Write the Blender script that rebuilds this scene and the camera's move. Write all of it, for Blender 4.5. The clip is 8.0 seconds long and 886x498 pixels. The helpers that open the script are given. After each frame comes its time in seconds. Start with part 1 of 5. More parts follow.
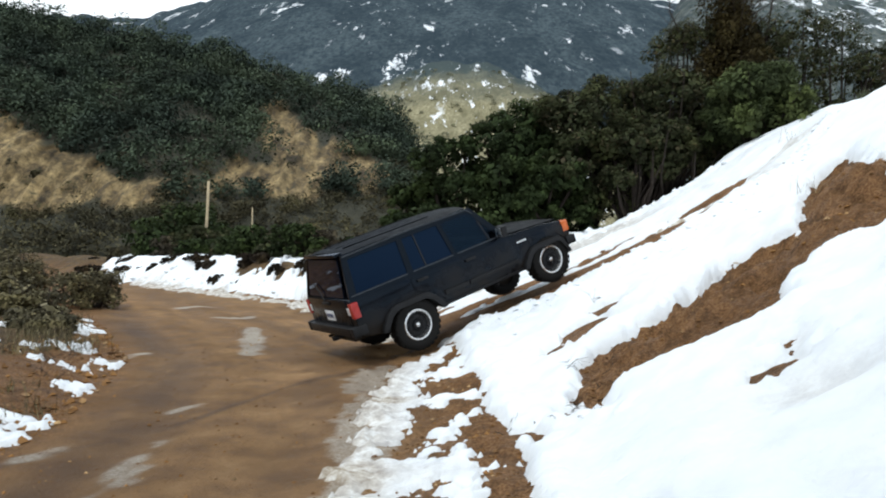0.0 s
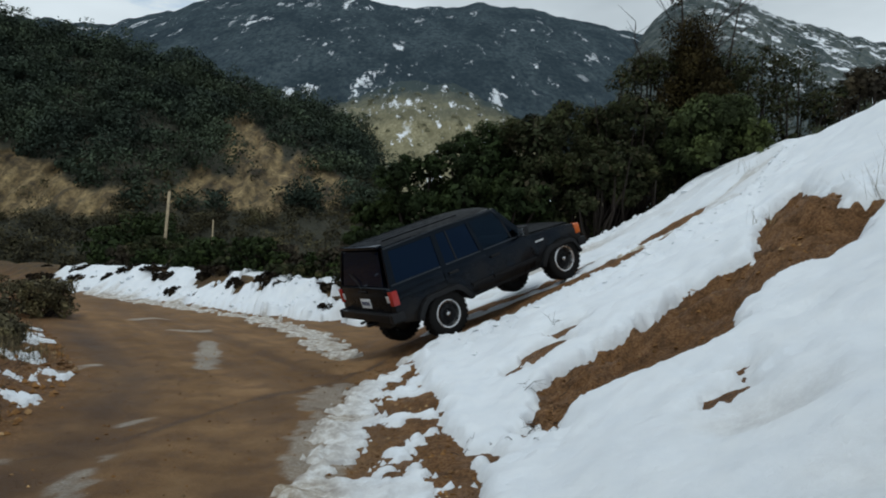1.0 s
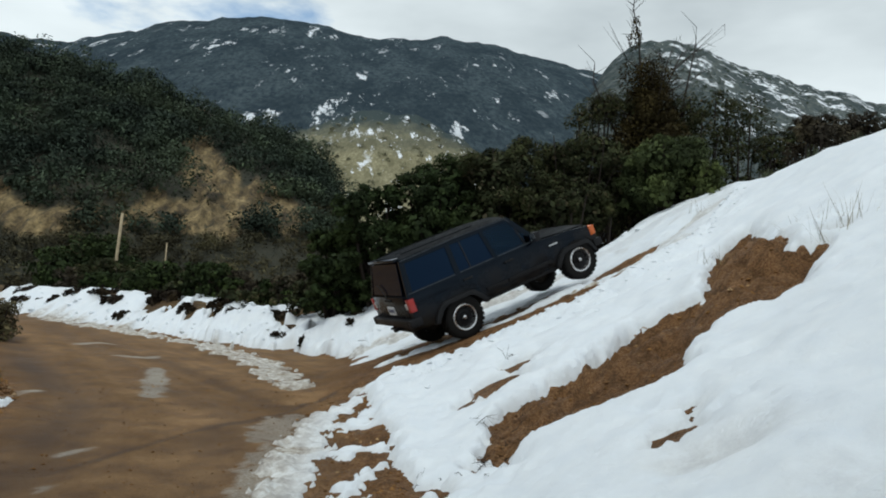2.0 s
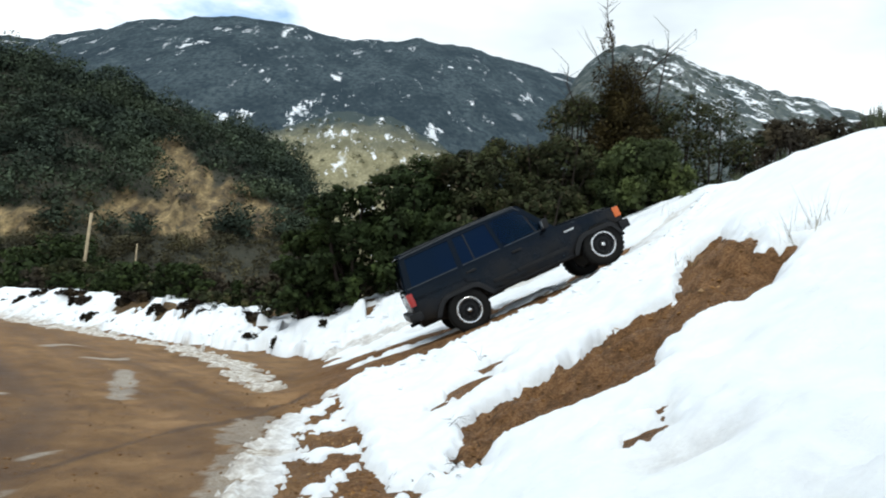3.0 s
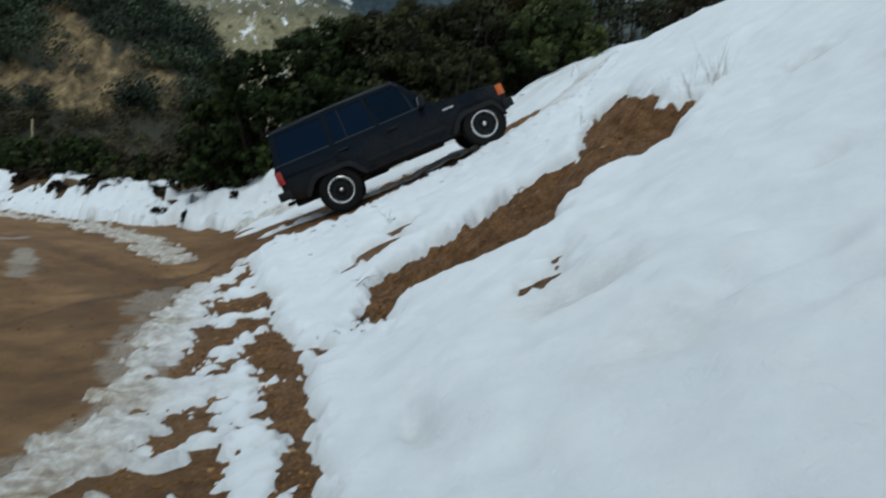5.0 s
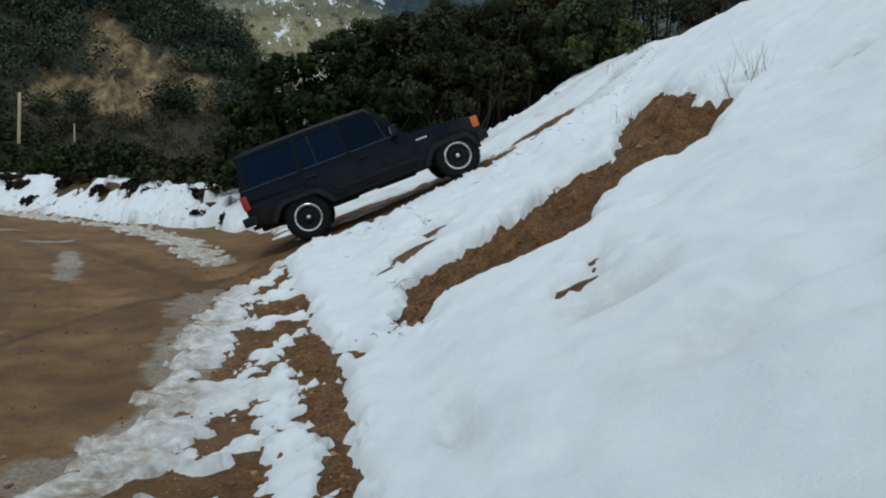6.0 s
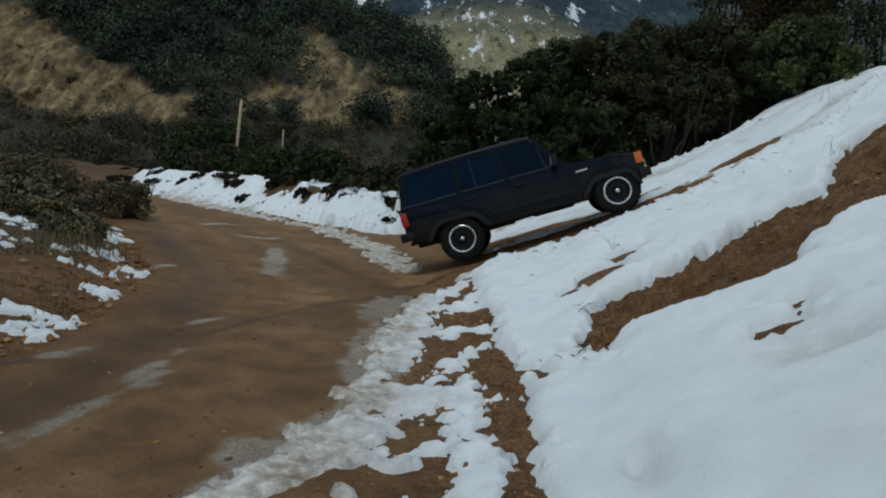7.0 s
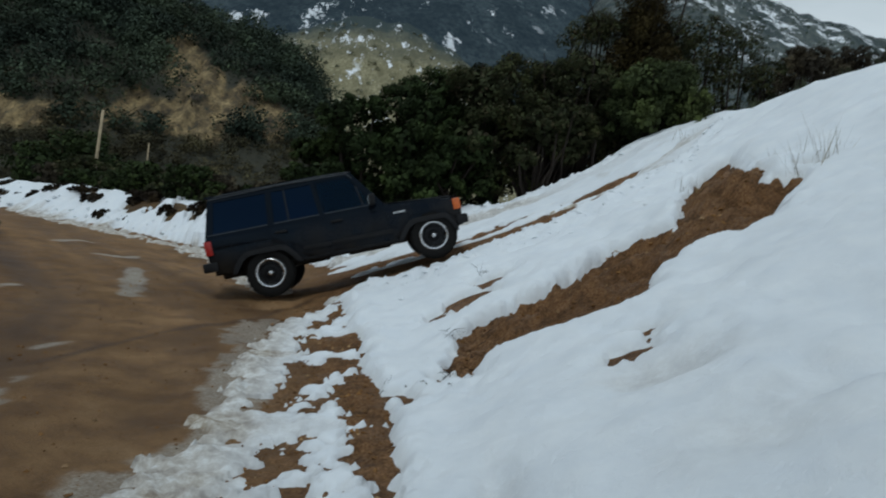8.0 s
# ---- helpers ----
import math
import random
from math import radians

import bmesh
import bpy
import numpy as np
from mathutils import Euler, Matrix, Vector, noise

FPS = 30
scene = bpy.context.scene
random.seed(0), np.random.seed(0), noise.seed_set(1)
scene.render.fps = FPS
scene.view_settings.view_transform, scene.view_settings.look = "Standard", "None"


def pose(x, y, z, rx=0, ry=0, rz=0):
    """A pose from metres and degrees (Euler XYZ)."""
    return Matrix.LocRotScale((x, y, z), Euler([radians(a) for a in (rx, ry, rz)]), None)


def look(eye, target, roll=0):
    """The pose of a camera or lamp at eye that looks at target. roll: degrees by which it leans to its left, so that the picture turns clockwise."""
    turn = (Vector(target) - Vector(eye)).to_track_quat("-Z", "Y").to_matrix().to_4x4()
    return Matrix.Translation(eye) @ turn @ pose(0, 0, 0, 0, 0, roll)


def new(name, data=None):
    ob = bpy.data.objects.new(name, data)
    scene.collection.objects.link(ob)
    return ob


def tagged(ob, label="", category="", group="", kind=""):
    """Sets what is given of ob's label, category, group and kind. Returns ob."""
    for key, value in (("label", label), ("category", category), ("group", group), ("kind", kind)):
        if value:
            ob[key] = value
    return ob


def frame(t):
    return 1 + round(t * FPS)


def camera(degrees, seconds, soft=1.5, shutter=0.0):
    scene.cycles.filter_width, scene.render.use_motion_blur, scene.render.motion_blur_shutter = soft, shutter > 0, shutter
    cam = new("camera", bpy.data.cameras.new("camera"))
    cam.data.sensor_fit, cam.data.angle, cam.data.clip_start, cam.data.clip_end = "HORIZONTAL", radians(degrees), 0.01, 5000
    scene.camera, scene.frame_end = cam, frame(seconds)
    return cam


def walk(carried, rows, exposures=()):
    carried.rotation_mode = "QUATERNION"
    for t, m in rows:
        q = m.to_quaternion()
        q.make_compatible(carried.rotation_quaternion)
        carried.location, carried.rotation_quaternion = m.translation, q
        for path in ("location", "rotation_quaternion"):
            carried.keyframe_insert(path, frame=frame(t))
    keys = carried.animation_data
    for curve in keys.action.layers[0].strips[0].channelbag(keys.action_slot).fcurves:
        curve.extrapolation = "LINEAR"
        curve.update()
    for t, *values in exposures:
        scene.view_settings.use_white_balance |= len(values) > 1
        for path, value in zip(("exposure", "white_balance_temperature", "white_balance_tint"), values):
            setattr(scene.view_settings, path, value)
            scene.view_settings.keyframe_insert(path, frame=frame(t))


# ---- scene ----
# camera: held by hand at the roadside, turning to follow the car
cam = camera(60.0, 8.0, 1.9, 0.4)
ROWS = [
    (0.0, -0.000, 0.000, 1.700, 89.40, 0.00, 0.00),
    (0.5, 0.005, 0.007, 1.702, 90.44, -1.03, -1.73),
    (1.0, 0.004, -0.002, 1.696, 90.88, -1.82, -2.81),
    (1.5, 0.030, 0.007, 1.715, 92.88, -2.66, -4.88),
    (1.7, 0.017, -0.014, 1.721, 93.26, -3.04, -5.59),
    (2.8, 0.033, 0.020, 1.709, 93.28, -3.27, -6.83),
    (3.0, 0.033, 0.018, 1.706, 93.54, -3.36, -7.96),
    (3.5, 0.054, 0.033, 1.705, 94.33, -3.45, -10.62),
    (4.0, 0.124, 0.017, 1.697, 93.87, -2.32, -14.50),
    (4.5, 0.191, -0.093, 1.671, 89.91, -2.34, -19.55),
    (5.0, 0.218, 0.015, 1.616, 84.16, -1.82, -13.82),
    (5.2, 0.173, 0.024, 1.633, 82.67, -2.02, -12.45),
    (6.3, 0.199, -0.049, 1.670, 84.27, -0.99, -11.25),
    (6.5, 0.165, -0.102, 1.688, 83.28, -1.52, -11.96),
    (7.0, 0.053, -0.091, 1.701, 84.49, -4.22, 2.14),
    (7.5, 0.162, 0.011, 1.666, 85.32, -4.28, -3.02),
    (8.0, 0.098, -0.095, 1.728, 87.04, -6.12, -7.19),
]
EXPOSURES = [(0.0, 0.40, 6050, 5), (0.5, -0.42, 5900, 3), (1.0, -0.50, 5850, 2), (1.5, -0.55, 5950, 1), (1.7, -0.50, 6000, 1), (2.8, 0.36, 6050, 3), (3.5, 0.36, 6000, 2), (4.0, 0.20, 6050, 1), (4.5, -0.50, 5750, 0), (5.2, -0.48, 5750, 0), (6.5, -0.48, 5750, 1), (7.0, -0.78, 5750, 0), (7.5, -0.06, 5950, 3), (8.0, -0.74, 5700, 0)]
walk(cam, [(t, pose(x, y, z, rx, ry, rz)) for t, x, y, z, rx, ry, rz in ROWS], EXPOSURES)

# ---- sky and sun: broken cloud, the place itself in soft cloud light ----
SUN_ELEVATION, SUN_TURN = radians(64), radians(210)
world = bpy.data.worlds.new("sky")
scene.world = world
world.use_nodes = True


def sky_nodes(nt):
    n, l = nt.nodes, nt.links
    n.clear()
    out, bg = n.new("ShaderNodeOutputWorld"), n.new("ShaderNodeBackground")
    sky = n.new("ShaderNodeTexSky")
    sky.sky_type, sky.sun_disc = "NISHITA", False
    sky.sun_elevation, sky.sun_rotation = SUN_ELEVATION, SUN_TURN
    co, mp = n.new("ShaderNodeTexCoord"), n.new("ShaderNodeMapping")
    mp.inputs["Scale"].default_value = (1.0, 1.0, 2.6)
    mp.inputs["Location"].default_value = (0.35, 0.1, 0.0)
    big, ramp, fine, bright = n.new("ShaderNodeTexNoise"), n.new("ShaderNodeValToRGB"), n.new("ShaderNodeTexNoise"), n.new("ShaderNodeValToRGB")
    big.inputs["Scale"].default_value, big.inputs["Detail"].default_value, big.inputs["Roughness"].default_value = 2.6, 8, 0.55
    ramp.color_ramp.elements[0].position, ramp.color_ramp.elements[1].position = 0.36, 0.455
    ramp.color_ramp.elements[0].color = (0.08, 0.08, 0.08, 1)
    fine.inputs["Scale"].default_value, fine.inputs["Detail"].default_value = 2.2, 5
    bright.color_ramp.elements[0].position, bright.color_ramp.elements[1].position = 0.3, 0.65
    bright.color_ramp.elements[0].color, bright.color_ramp.elements[1].color = (7.0, 7.25, 7.5, 1), (13.0, 13.1, 13.2, 1)
    mix = n.new("ShaderNodeMix")
    mix.data_type = "RGBA"
    l.new(co.outputs["Generated"], mp.inputs["Vector"])
    l.new(mp.outputs["Vector"], big.inputs["Vector"])
    l.new(mp.outputs["Vector"], fine.inputs["Vector"])
    l.new(big.outputs["Fac"], ramp.inputs["Fac"])
    l.new(fine.outputs["Fac"], bright.inputs["Fac"])
    l.new(ramp.outputs["Color"], mix.inputs["Factor"])
    clear = n.new("ShaderNodeMix")
    clear.data_type, clear.blend_type = "RGBA", "MULTIPLY"
    clear.inputs["Factor"].default_value = 1.0
    clear.inputs["B"].default_value = (2.0, 2.1, 2.1, 1)
    l.new(sky.outputs["Color"], clear.inputs["A"])
    l.new(clear.outputs["Result"], mix.inputs["A"])
    l.new(bright.outputs["Color"], mix.inputs["B"])
    l.new(mix.outputs["Result"], bg.inputs["Color"])
    bg.inputs["Strength"].default_value = 0.085
    l.new(bg.outputs["Background"], out.inputs["Surface"])


sky_nodes(world.node_tree)
sun_data = bpy.data.lights.new("sun", "SUN")
sun_data.energy, sun_data.angle, sun_data.color = 1.25, radians(18), (1.0, 0.95, 0.88)
sun = new("sun", sun_data)
sun.matrix_world = look((0, 0, 60), (60 * math.sin(radians(30)) / math.tan(SUN_ELEVATION), 60 * math.cos(radians(30)) / math.tan(SUN_ELEVATION), 0))


# ---- materials ----
def material(name, build):
    m = bpy.data.materials.new(name)
    m.use_nodes = True
    nt = m.node_tree
    b = next(n for n in nt.nodes if n.type == "BSDF_PRINCIPLED")
    build(nt, b)
    return m


def tex(nt, scale, detail=6, rough=0.6, stretch=(1, 1, 1), kind="Object"):
    co, mp, no = nt.nodes.new("ShaderNodeTexCoord"), nt.nodes.new("ShaderNodeMapping"), nt.nodes.new("ShaderNodeTexNoise")
    mp.inputs["Scale"].default_value = stretch
    no.inputs["Scale"].default_value, no.inputs["Detail"].default_value, no.inputs["Roughness"].default_value = scale, detail, rough
    nt.links.new(co.outputs[kind], mp.inputs["Vector"])
    nt.links.new(mp.outputs["Vector"], no.inputs["Vector"])
    return no.outputs["Fac"]


def ramp(nt, value, stops):
    r = nt.nodes.new("ShaderNodeValToRGB")
    e = r.color_ramp.elements
    while len(e) < len(stops):
        e.new(0.5)
    for k, (p, c) in enumerate(stops):
        e[k].position = p
        e[k].color = (*c, 1) if len(c) == 3 else c
    nt.links.new(value, r.inputs["Fac"])
    return r.outputs["Color"]


def mixed(nt, fac, a, b, mode="MIX"):
    m = nt.nodes.new("ShaderNodeMix")
    m.data_type, m.blend_type = "RGBA", mode
    for key, v in (("Factor", fac), ("A", a), ("B", b)):
        if isinstance(v, (int, float)):
            m.inputs[key].default_value = v
        elif isinstance(v, tuple):
            m.inputs[key].default_value = (*v, 1)
        else:
            nt.links.new(v, m.inputs[key])
    return m.outputs["Result"]


def relief(nt, b, value, strength, distance):
    n = nt.nodes.new("ShaderNodeBump")
    n.inputs["Strength"].default_value, n.inputs["Distance"].default_value = strength, distance
    nt.links.new(value, n.inputs["Height"])
    nt.links.new(n.outputs["Normal"], b.inputs["Normal"])


def attribute(nt, name):
    a = nt.nodes.new("ShaderNodeAttribute")
    a.attribute_name = name
    return a.outputs["Fac"]


def grey(v):
    return (v, v, v)


def plain(name, color, rough=0.5, metal=0.0, spread=0.25, scale=18, bumpy=0.0, gloss=0.2):
    """A plain surface with a little uneven dirt in colour and gloss."""
    def build(nt, b):
        n = tex(nt, scale)
        dark, light = tuple(c * (1 - spread) for c in color), tuple(min(1, c * (1 + spread)) for c in color)
        nt.links.new(ramp(nt, n, [(0.3, dark), (0.7, light)]), b.inputs["Base Color"])
        nt.links.new(ramp(nt, n, [(0.3, grey(max(0.02, rough * 0.8))), (0.7, grey(min(1, rough * 1.2)))]), b.inputs["Roughness"])
        b.inputs["Metallic"].default_value = metal
        b.inputs["Specular IOR Level"].default_value = gloss if metal < 0.5 else 0.5
        if bumpy:
            relief(nt, b, n, bumpy, 0.01)
    return material(name, build)


def build_ground(nt, b):
    fine, mid, broad = tex(nt, 38, 8, 0.7), tex(nt, 2.3, 7), tex(nt, 0.45, 4)
    soil = ramp(nt, fine, [(0.36, (0.095, 0.045, 0.018)), (0.5, (0.215, 0.112, 0.048)), (0.64, (0.34, 0.195, 0.095))])
    road = ramp(nt, mid, [(0.36, (0.180, 0.102, 0.046)), (0.52, (0.300, 0.180, 0.085)), (0.68, (0.39, 0.25, 0.13))])
    road = mixed(nt, 0.25, road, soil)
    road = mixed(nt, 0.7, road, ramp(nt, attribute(nt, "rut"), [(0.15, (0.70, 0.67, 0.63)), (0.5, (0.95, 0.95, 0.95)), (0.85, (1.2, 1.2, 1.2))]), "MULTIPLY")
    soil = mixed(nt, 1.0, soil, ramp(nt, tex(nt, 6, 6, 0.65), [(0.36, grey(0.55)), (0.5, grey(0.95)), (0.64, grey(1.25))]), "MULTIPLY")
    c = mixed(nt, attribute(nt, "road"), soil, road)
    wet = attribute(nt, "wet")
    c = mixed(nt, wet, c, (0.092, 0.052, 0.029))
    scrub = ramp(nt, mid, [(0.35, (0.045, 0.028, 0.013)), (0.5, (0.10, 0.066, 0.032)), (0.65, (0.19, 0.135, 0.070))])
    c = mixed(nt, attribute(nt, "brush"), c, scrub)
    slush = ramp(nt, fine, [(0.32, (0.27, 0.21, 0.15)), (0.5, (0.43, 0.37, 0.30)), (0.68, (0.60, 0.56, 0.49))])
    c = mixed(nt, attribute(nt, "slush"), c, slush)
    c = mixed(nt, ramp(nt, broad, [(0.42, grey(0.0)), (0.66, grey(0.45))]), c, (0.085, 0.041, 0.016))
    nt.links.new(c, b.inputs["Base Color"])
    nt.links.new(mixed(nt, wet, ramp(nt, mid, [(0.4, grey(0.6)), (0.6, grey(0.95))]), grey(0.42)), b.inputs["Roughness"])
    b.inputs["Specular IOR Level"].default_value = 0.16
    relief(nt, b, mixed(nt, 0.5, fine, tex(nt, 9, 6, 0.7)), 1.0, 0.09)


def build_snow(nt, b):
    fine, mid = tex(nt, 60, 6, 0.7), tex(nt, 3.0, 6)
    clean = ramp(nt, mid, [(0.3, (0.78, 0.81, 0.85)), (0.7, (0.86, 0.88, 0.90))])
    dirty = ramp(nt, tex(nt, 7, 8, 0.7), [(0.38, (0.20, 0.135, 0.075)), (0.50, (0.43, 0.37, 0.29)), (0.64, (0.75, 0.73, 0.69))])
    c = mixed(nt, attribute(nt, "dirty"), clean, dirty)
    nt.links.new(c, b.inputs["Base Color"])
    b.inputs["Roughness"].default_value = 0.65
    b.inputs["Specular IOR Level"].default_value = 0.25
    relief(nt, b, mixed(nt, 0.5, tex(nt, 18, 8, 0.75), mid), 0.75, 0.07)


def build_hill(nt, b):
    fine, strata = tex(nt, 1.2, 8, 0.7), tex(nt, 0.42, 8, 0.7, (1.5, 0.6, 0.42))
    chips = tex(nt, 1.5, 8, 0.8, (1.2, 0.8, 0.8))
    rock = ramp(nt, strata, [(0.36, (0.034, 0.024, 0.011)), (0.47, (0.12, 0.083, 0.036)), (0.64, (0.31, 0.225, 0.104))])
    brush = ramp(nt, fine, [(0.3, (0.016, 0.017, 0.010)), (0.6, (0.040, 0.038, 0.022)), (0.8, (0.085, 0.072, 0.042))])
    rock = mixed(nt, 0.85, rock, ramp(nt, chips, [(0.38, grey(0.35)), (0.5, grey(0.95)), (0.60, grey(1.35))]), "MULTIPLY")
    tufts = ramp(nt, tex(nt, 0.55, 7, 0.75, (1, 0.5, 1.2)), [(0.58, grey(0.0)), (0.64, grey(0.8))])
    rock = mixed(nt, tufts, rock, brush)
    c = mixed(nt, attribute(nt, "bare"), brush, rock)
    nt.links.new(c, b.inputs["Base Color"])
    b.inputs["Roughness"].default_value = 0.95
    relief(nt, b, mixed(nt, 0.5, strata, chips), 0.8, 0.4)


def build_mountain(low, high, snow_from, snow_to, finer=1.0, even=0.0, bumps=5.0, snow_x=None, sunlit_fade=None, lie=(1.0, 0.05, 0.55)):
    """Brushy slope seen from far off: clumps of brush, paler openings and patches of snow."""
    def build(nt, b):
        fine, mid, broad = tex(nt, 0.16 * finer, 9, 0.8, (1.0, 0.10, 0.9)), tex(nt, 0.040 * finer, 9, 0.75, lie), tex(nt, 0.006 * finer, 5, 0.6, (1, 0.4, 1))
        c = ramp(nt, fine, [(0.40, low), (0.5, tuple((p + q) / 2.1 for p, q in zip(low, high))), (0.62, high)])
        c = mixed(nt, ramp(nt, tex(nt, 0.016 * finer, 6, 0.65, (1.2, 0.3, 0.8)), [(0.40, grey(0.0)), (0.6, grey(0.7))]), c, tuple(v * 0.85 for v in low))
        if sunlit_fade:
            # painted sunlight gives way to the mountain's duller tone towards the top
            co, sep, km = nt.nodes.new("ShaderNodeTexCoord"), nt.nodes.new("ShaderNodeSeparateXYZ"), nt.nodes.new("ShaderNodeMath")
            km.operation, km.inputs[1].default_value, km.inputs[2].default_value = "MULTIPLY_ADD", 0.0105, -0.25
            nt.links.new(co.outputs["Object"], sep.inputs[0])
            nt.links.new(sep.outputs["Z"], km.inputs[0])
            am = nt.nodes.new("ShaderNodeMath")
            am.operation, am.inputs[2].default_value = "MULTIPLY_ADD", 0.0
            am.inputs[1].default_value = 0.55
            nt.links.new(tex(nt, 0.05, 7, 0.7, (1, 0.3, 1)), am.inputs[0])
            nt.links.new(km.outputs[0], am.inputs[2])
            c = mixed(nt, ramp(nt, am.outputs[0], [(sunlit_fade[0], grey(0.0)), (sunlit_fade[1], grey(0.95))]), c, (0.052, 0.070, 0.074))
        s = ramp(nt, mid, [(snow_from, grey(0)), (snow_to, grey(1))])
        s = mixed(nt, 1.0, s, ramp(nt, broad, [(0.40 - even, grey(0.0)), (0.55 - even, grey(1.0))]), "MULTIPLY")
        if snow_x:
            co, sep, km = nt.nodes.new("ShaderNodeTexCoord"), nt.nodes.new("ShaderNodeSeparateXYZ"), nt.nodes.new("ShaderNodeMath")
            km.operation, km.inputs[1].default_value = "MULTIPLY", 0.001
            nt.links.new(co.outputs["Object"], sep.inputs[0])
            nt.links.new(sep.outputs["X"], km.inputs[0])
            s = mixed(nt, 1.0, s, ramp(nt, km.outputs[0], [(snow_x[0], grey(0.05)), (snow_x[1], grey(1.0))]), "MULTIPLY")
        c = mixed(nt, s, c, (0.8, 0.82, 0.85))
        nt.links.new(c, b.inputs["Base Color"])
        b.inputs["Roughness"].default_value = 1.0
        b.inputs["Specular IOR Level"].default_value = 0.0
        relief(nt, b, fine, 0.8, bumps)
    return build


def leaf_material(name, dark, light, extra=None, clump=1.5):
    def build(nt, b):
        g = nt.nodes.new("ShaderNodeNewGeometry")
        low = tuple(0.55 * d + 0.45 * l for d, l in zip(dark, light))
        stops = [(0.0, low), (0.8, light)] + ([(0.97, extra)] if extra else [])
        c = ramp(nt, g.outputs["Random Per Island"], stops)
        c = mixed(nt, 1.0, c, ramp(nt, tex(nt, clump, 5), [(0.36, grey(0.50)), (0.5, grey(0.95)), (0.64, (1.45, 1.45, 1.3))]), "MULTIPLY")
        c = mixed(nt, 1.0, c, ramp(nt, tex(nt, clump * 0.3, 3), [(0.40, (0.78, 0.82, 0.88)), (0.6, (1.15, 1.15, 1.05))]), "MULTIPLY")
        nt.links.new(c, b.inputs["Base Color"])
        b.inputs["Roughness"].default_value = 0.75
        b.inputs["Specular IOR Level"].default_value = 0.08
    return material(name, build)


MUD_ROAD = material("wet brown earth", build_ground)
SNOW = material("old snow", build_snow)
HILL = material("scrub and tan cliff", build_hill)
# blue-grey haze of distance is put into the mountain's brush colours
MOUNTAIN = material("far mountain with painted haze", build_mountain((0.036, 0.052, 0.066), (0.100, 0.126, 0.136), 0.590, 0.612, 1.0, 0.0, 4.0))
# paleness of a sunlit patch is put into this slope's grass colours
SUNLIT_GRASS = material("grassy slope with painted sunlight", build_mountain((0.17, 0.155, 0.092), (0.40, 0.362, 0.232), 0.575, 0.60, 5.0, 0.03, 0.6, None, (0.66, 1.0)))
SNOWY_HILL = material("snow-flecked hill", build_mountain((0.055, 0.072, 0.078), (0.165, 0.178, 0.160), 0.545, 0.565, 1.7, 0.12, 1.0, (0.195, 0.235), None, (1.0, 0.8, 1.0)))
LEAF_GREEN = leaf_material("green leaves", (0.008, 0.012, 0.004), (0.040, 0.055, 0.020))
LEAF_BRIGHT = leaf_material("fresh green leaves", (0.020, 0.028, 0.010), (0.075, 0.090, 0.036))
LEAF_OLIVE = leaf_material("olive leaves", (0.012, 0.014, 0.006), (0.055, 0.060, 0.027), (0.080, 0.062, 0.036))
LEAF_RUST = leaf_material("brown needles", (0.018, 0.014, 0.006), (0.052, 0.039, 0.015))
LEAF_GREY = leaf_material("grey dry twigs", (0.028, 0.023, 0.016), (0.070, 0.056, 0.038))
LEAF_FAR = leaf_material("chaparral leaves", (0.032, 0.042, 0.029), (0.055, 0.071, 0.049), None, 0.20)
LEAF_FOOT = leaf_material("dry brown scrub", (0.040, 0.034, 0.019), (0.085, 0.075, 0.043), (0.11, 0.09, 0.055), 0.4)
# brush lightened to suit the sunlight painted on its slope
LEAF_SLOPE = leaf_material("grey-olive far brush", (0.13, 0.128, 0.085), (0.19, 0.182, 0.122), None, 0.1)
LEAF_DARK = leaf_material("dark bare twigs", (0.012, 0.009, 0.006), (0.040, 0.029, 0.019))
STRAW = leaf_material("dry straw", (0.10, 0.075, 0.04), (0.26, 0.20, 0.115))
LEAF_BROWN = leaf_material("grey-olive dead brush", (0.035, 0.029, 0.016), (0.115, 0.098, 0.056), (0.20, 0.165, 0.10), 1.6)
YUCCA = leaf_material("grey-green blades", (0.03, 0.036, 0.022), (0.11, 0.12, 0.07))
BARK = plain("dark bark", (0.034, 0.026, 0.021), 0.9, 0, 0.4, 12, 0.6)
CLOD = leaf_material("earth clods", (0.09, 0.042, 0.015), (0.22, 0.112, 0.045), (0.32, 0.21, 0.12))
DRY_WOOD = plain("pale weathered wood", (0.42, 0.34, 0.22), 0.85, 0, 0.25, 6, 0.4)


# ---- helpers for meshes ----
def hashed(i, j, seed):
    v = np.sin(i * 127.1 + j * 311.7 + seed * 74.7) * 43758.5453
    return v - np.floor(v)


def value_noise(x, y, seed):
    i, j = np.floor(x), np.floor(y)
    u, v = x - i, y - j
    u, v = u * u * (3 - 2 * u), v * v * (3 - 2 * v)
    a, b, c, d = hashed(i, j, seed), hashed(i + 1, j, seed), hashed(i, j + 1, seed), hashed(i + 1, j + 1, seed)
    return (a * (1 - u) + b * u) * (1 - v) + (c * (1 - u) + d * u) * v


def fbm(x, y, scale, octaves=4, seed=1):
    """Layered noise about 0, within about -1 to 1."""
    total, amp, norm = 0.0, 1.0, 0.0
    for k in range(octaves):
        f = 2 ** k / scale
        total = total + amp * (value_noise(x * f + 17 * k, y * f - 9 * k, seed + k) * 2 - 1)
        norm += amp
        amp *= 0.5
    return total / norm * 1.6


def smooth(a, b, v):
    u = np.clip((v - a) / (b - a), 0, 1)
    return u * u * (3 - 2 * u)


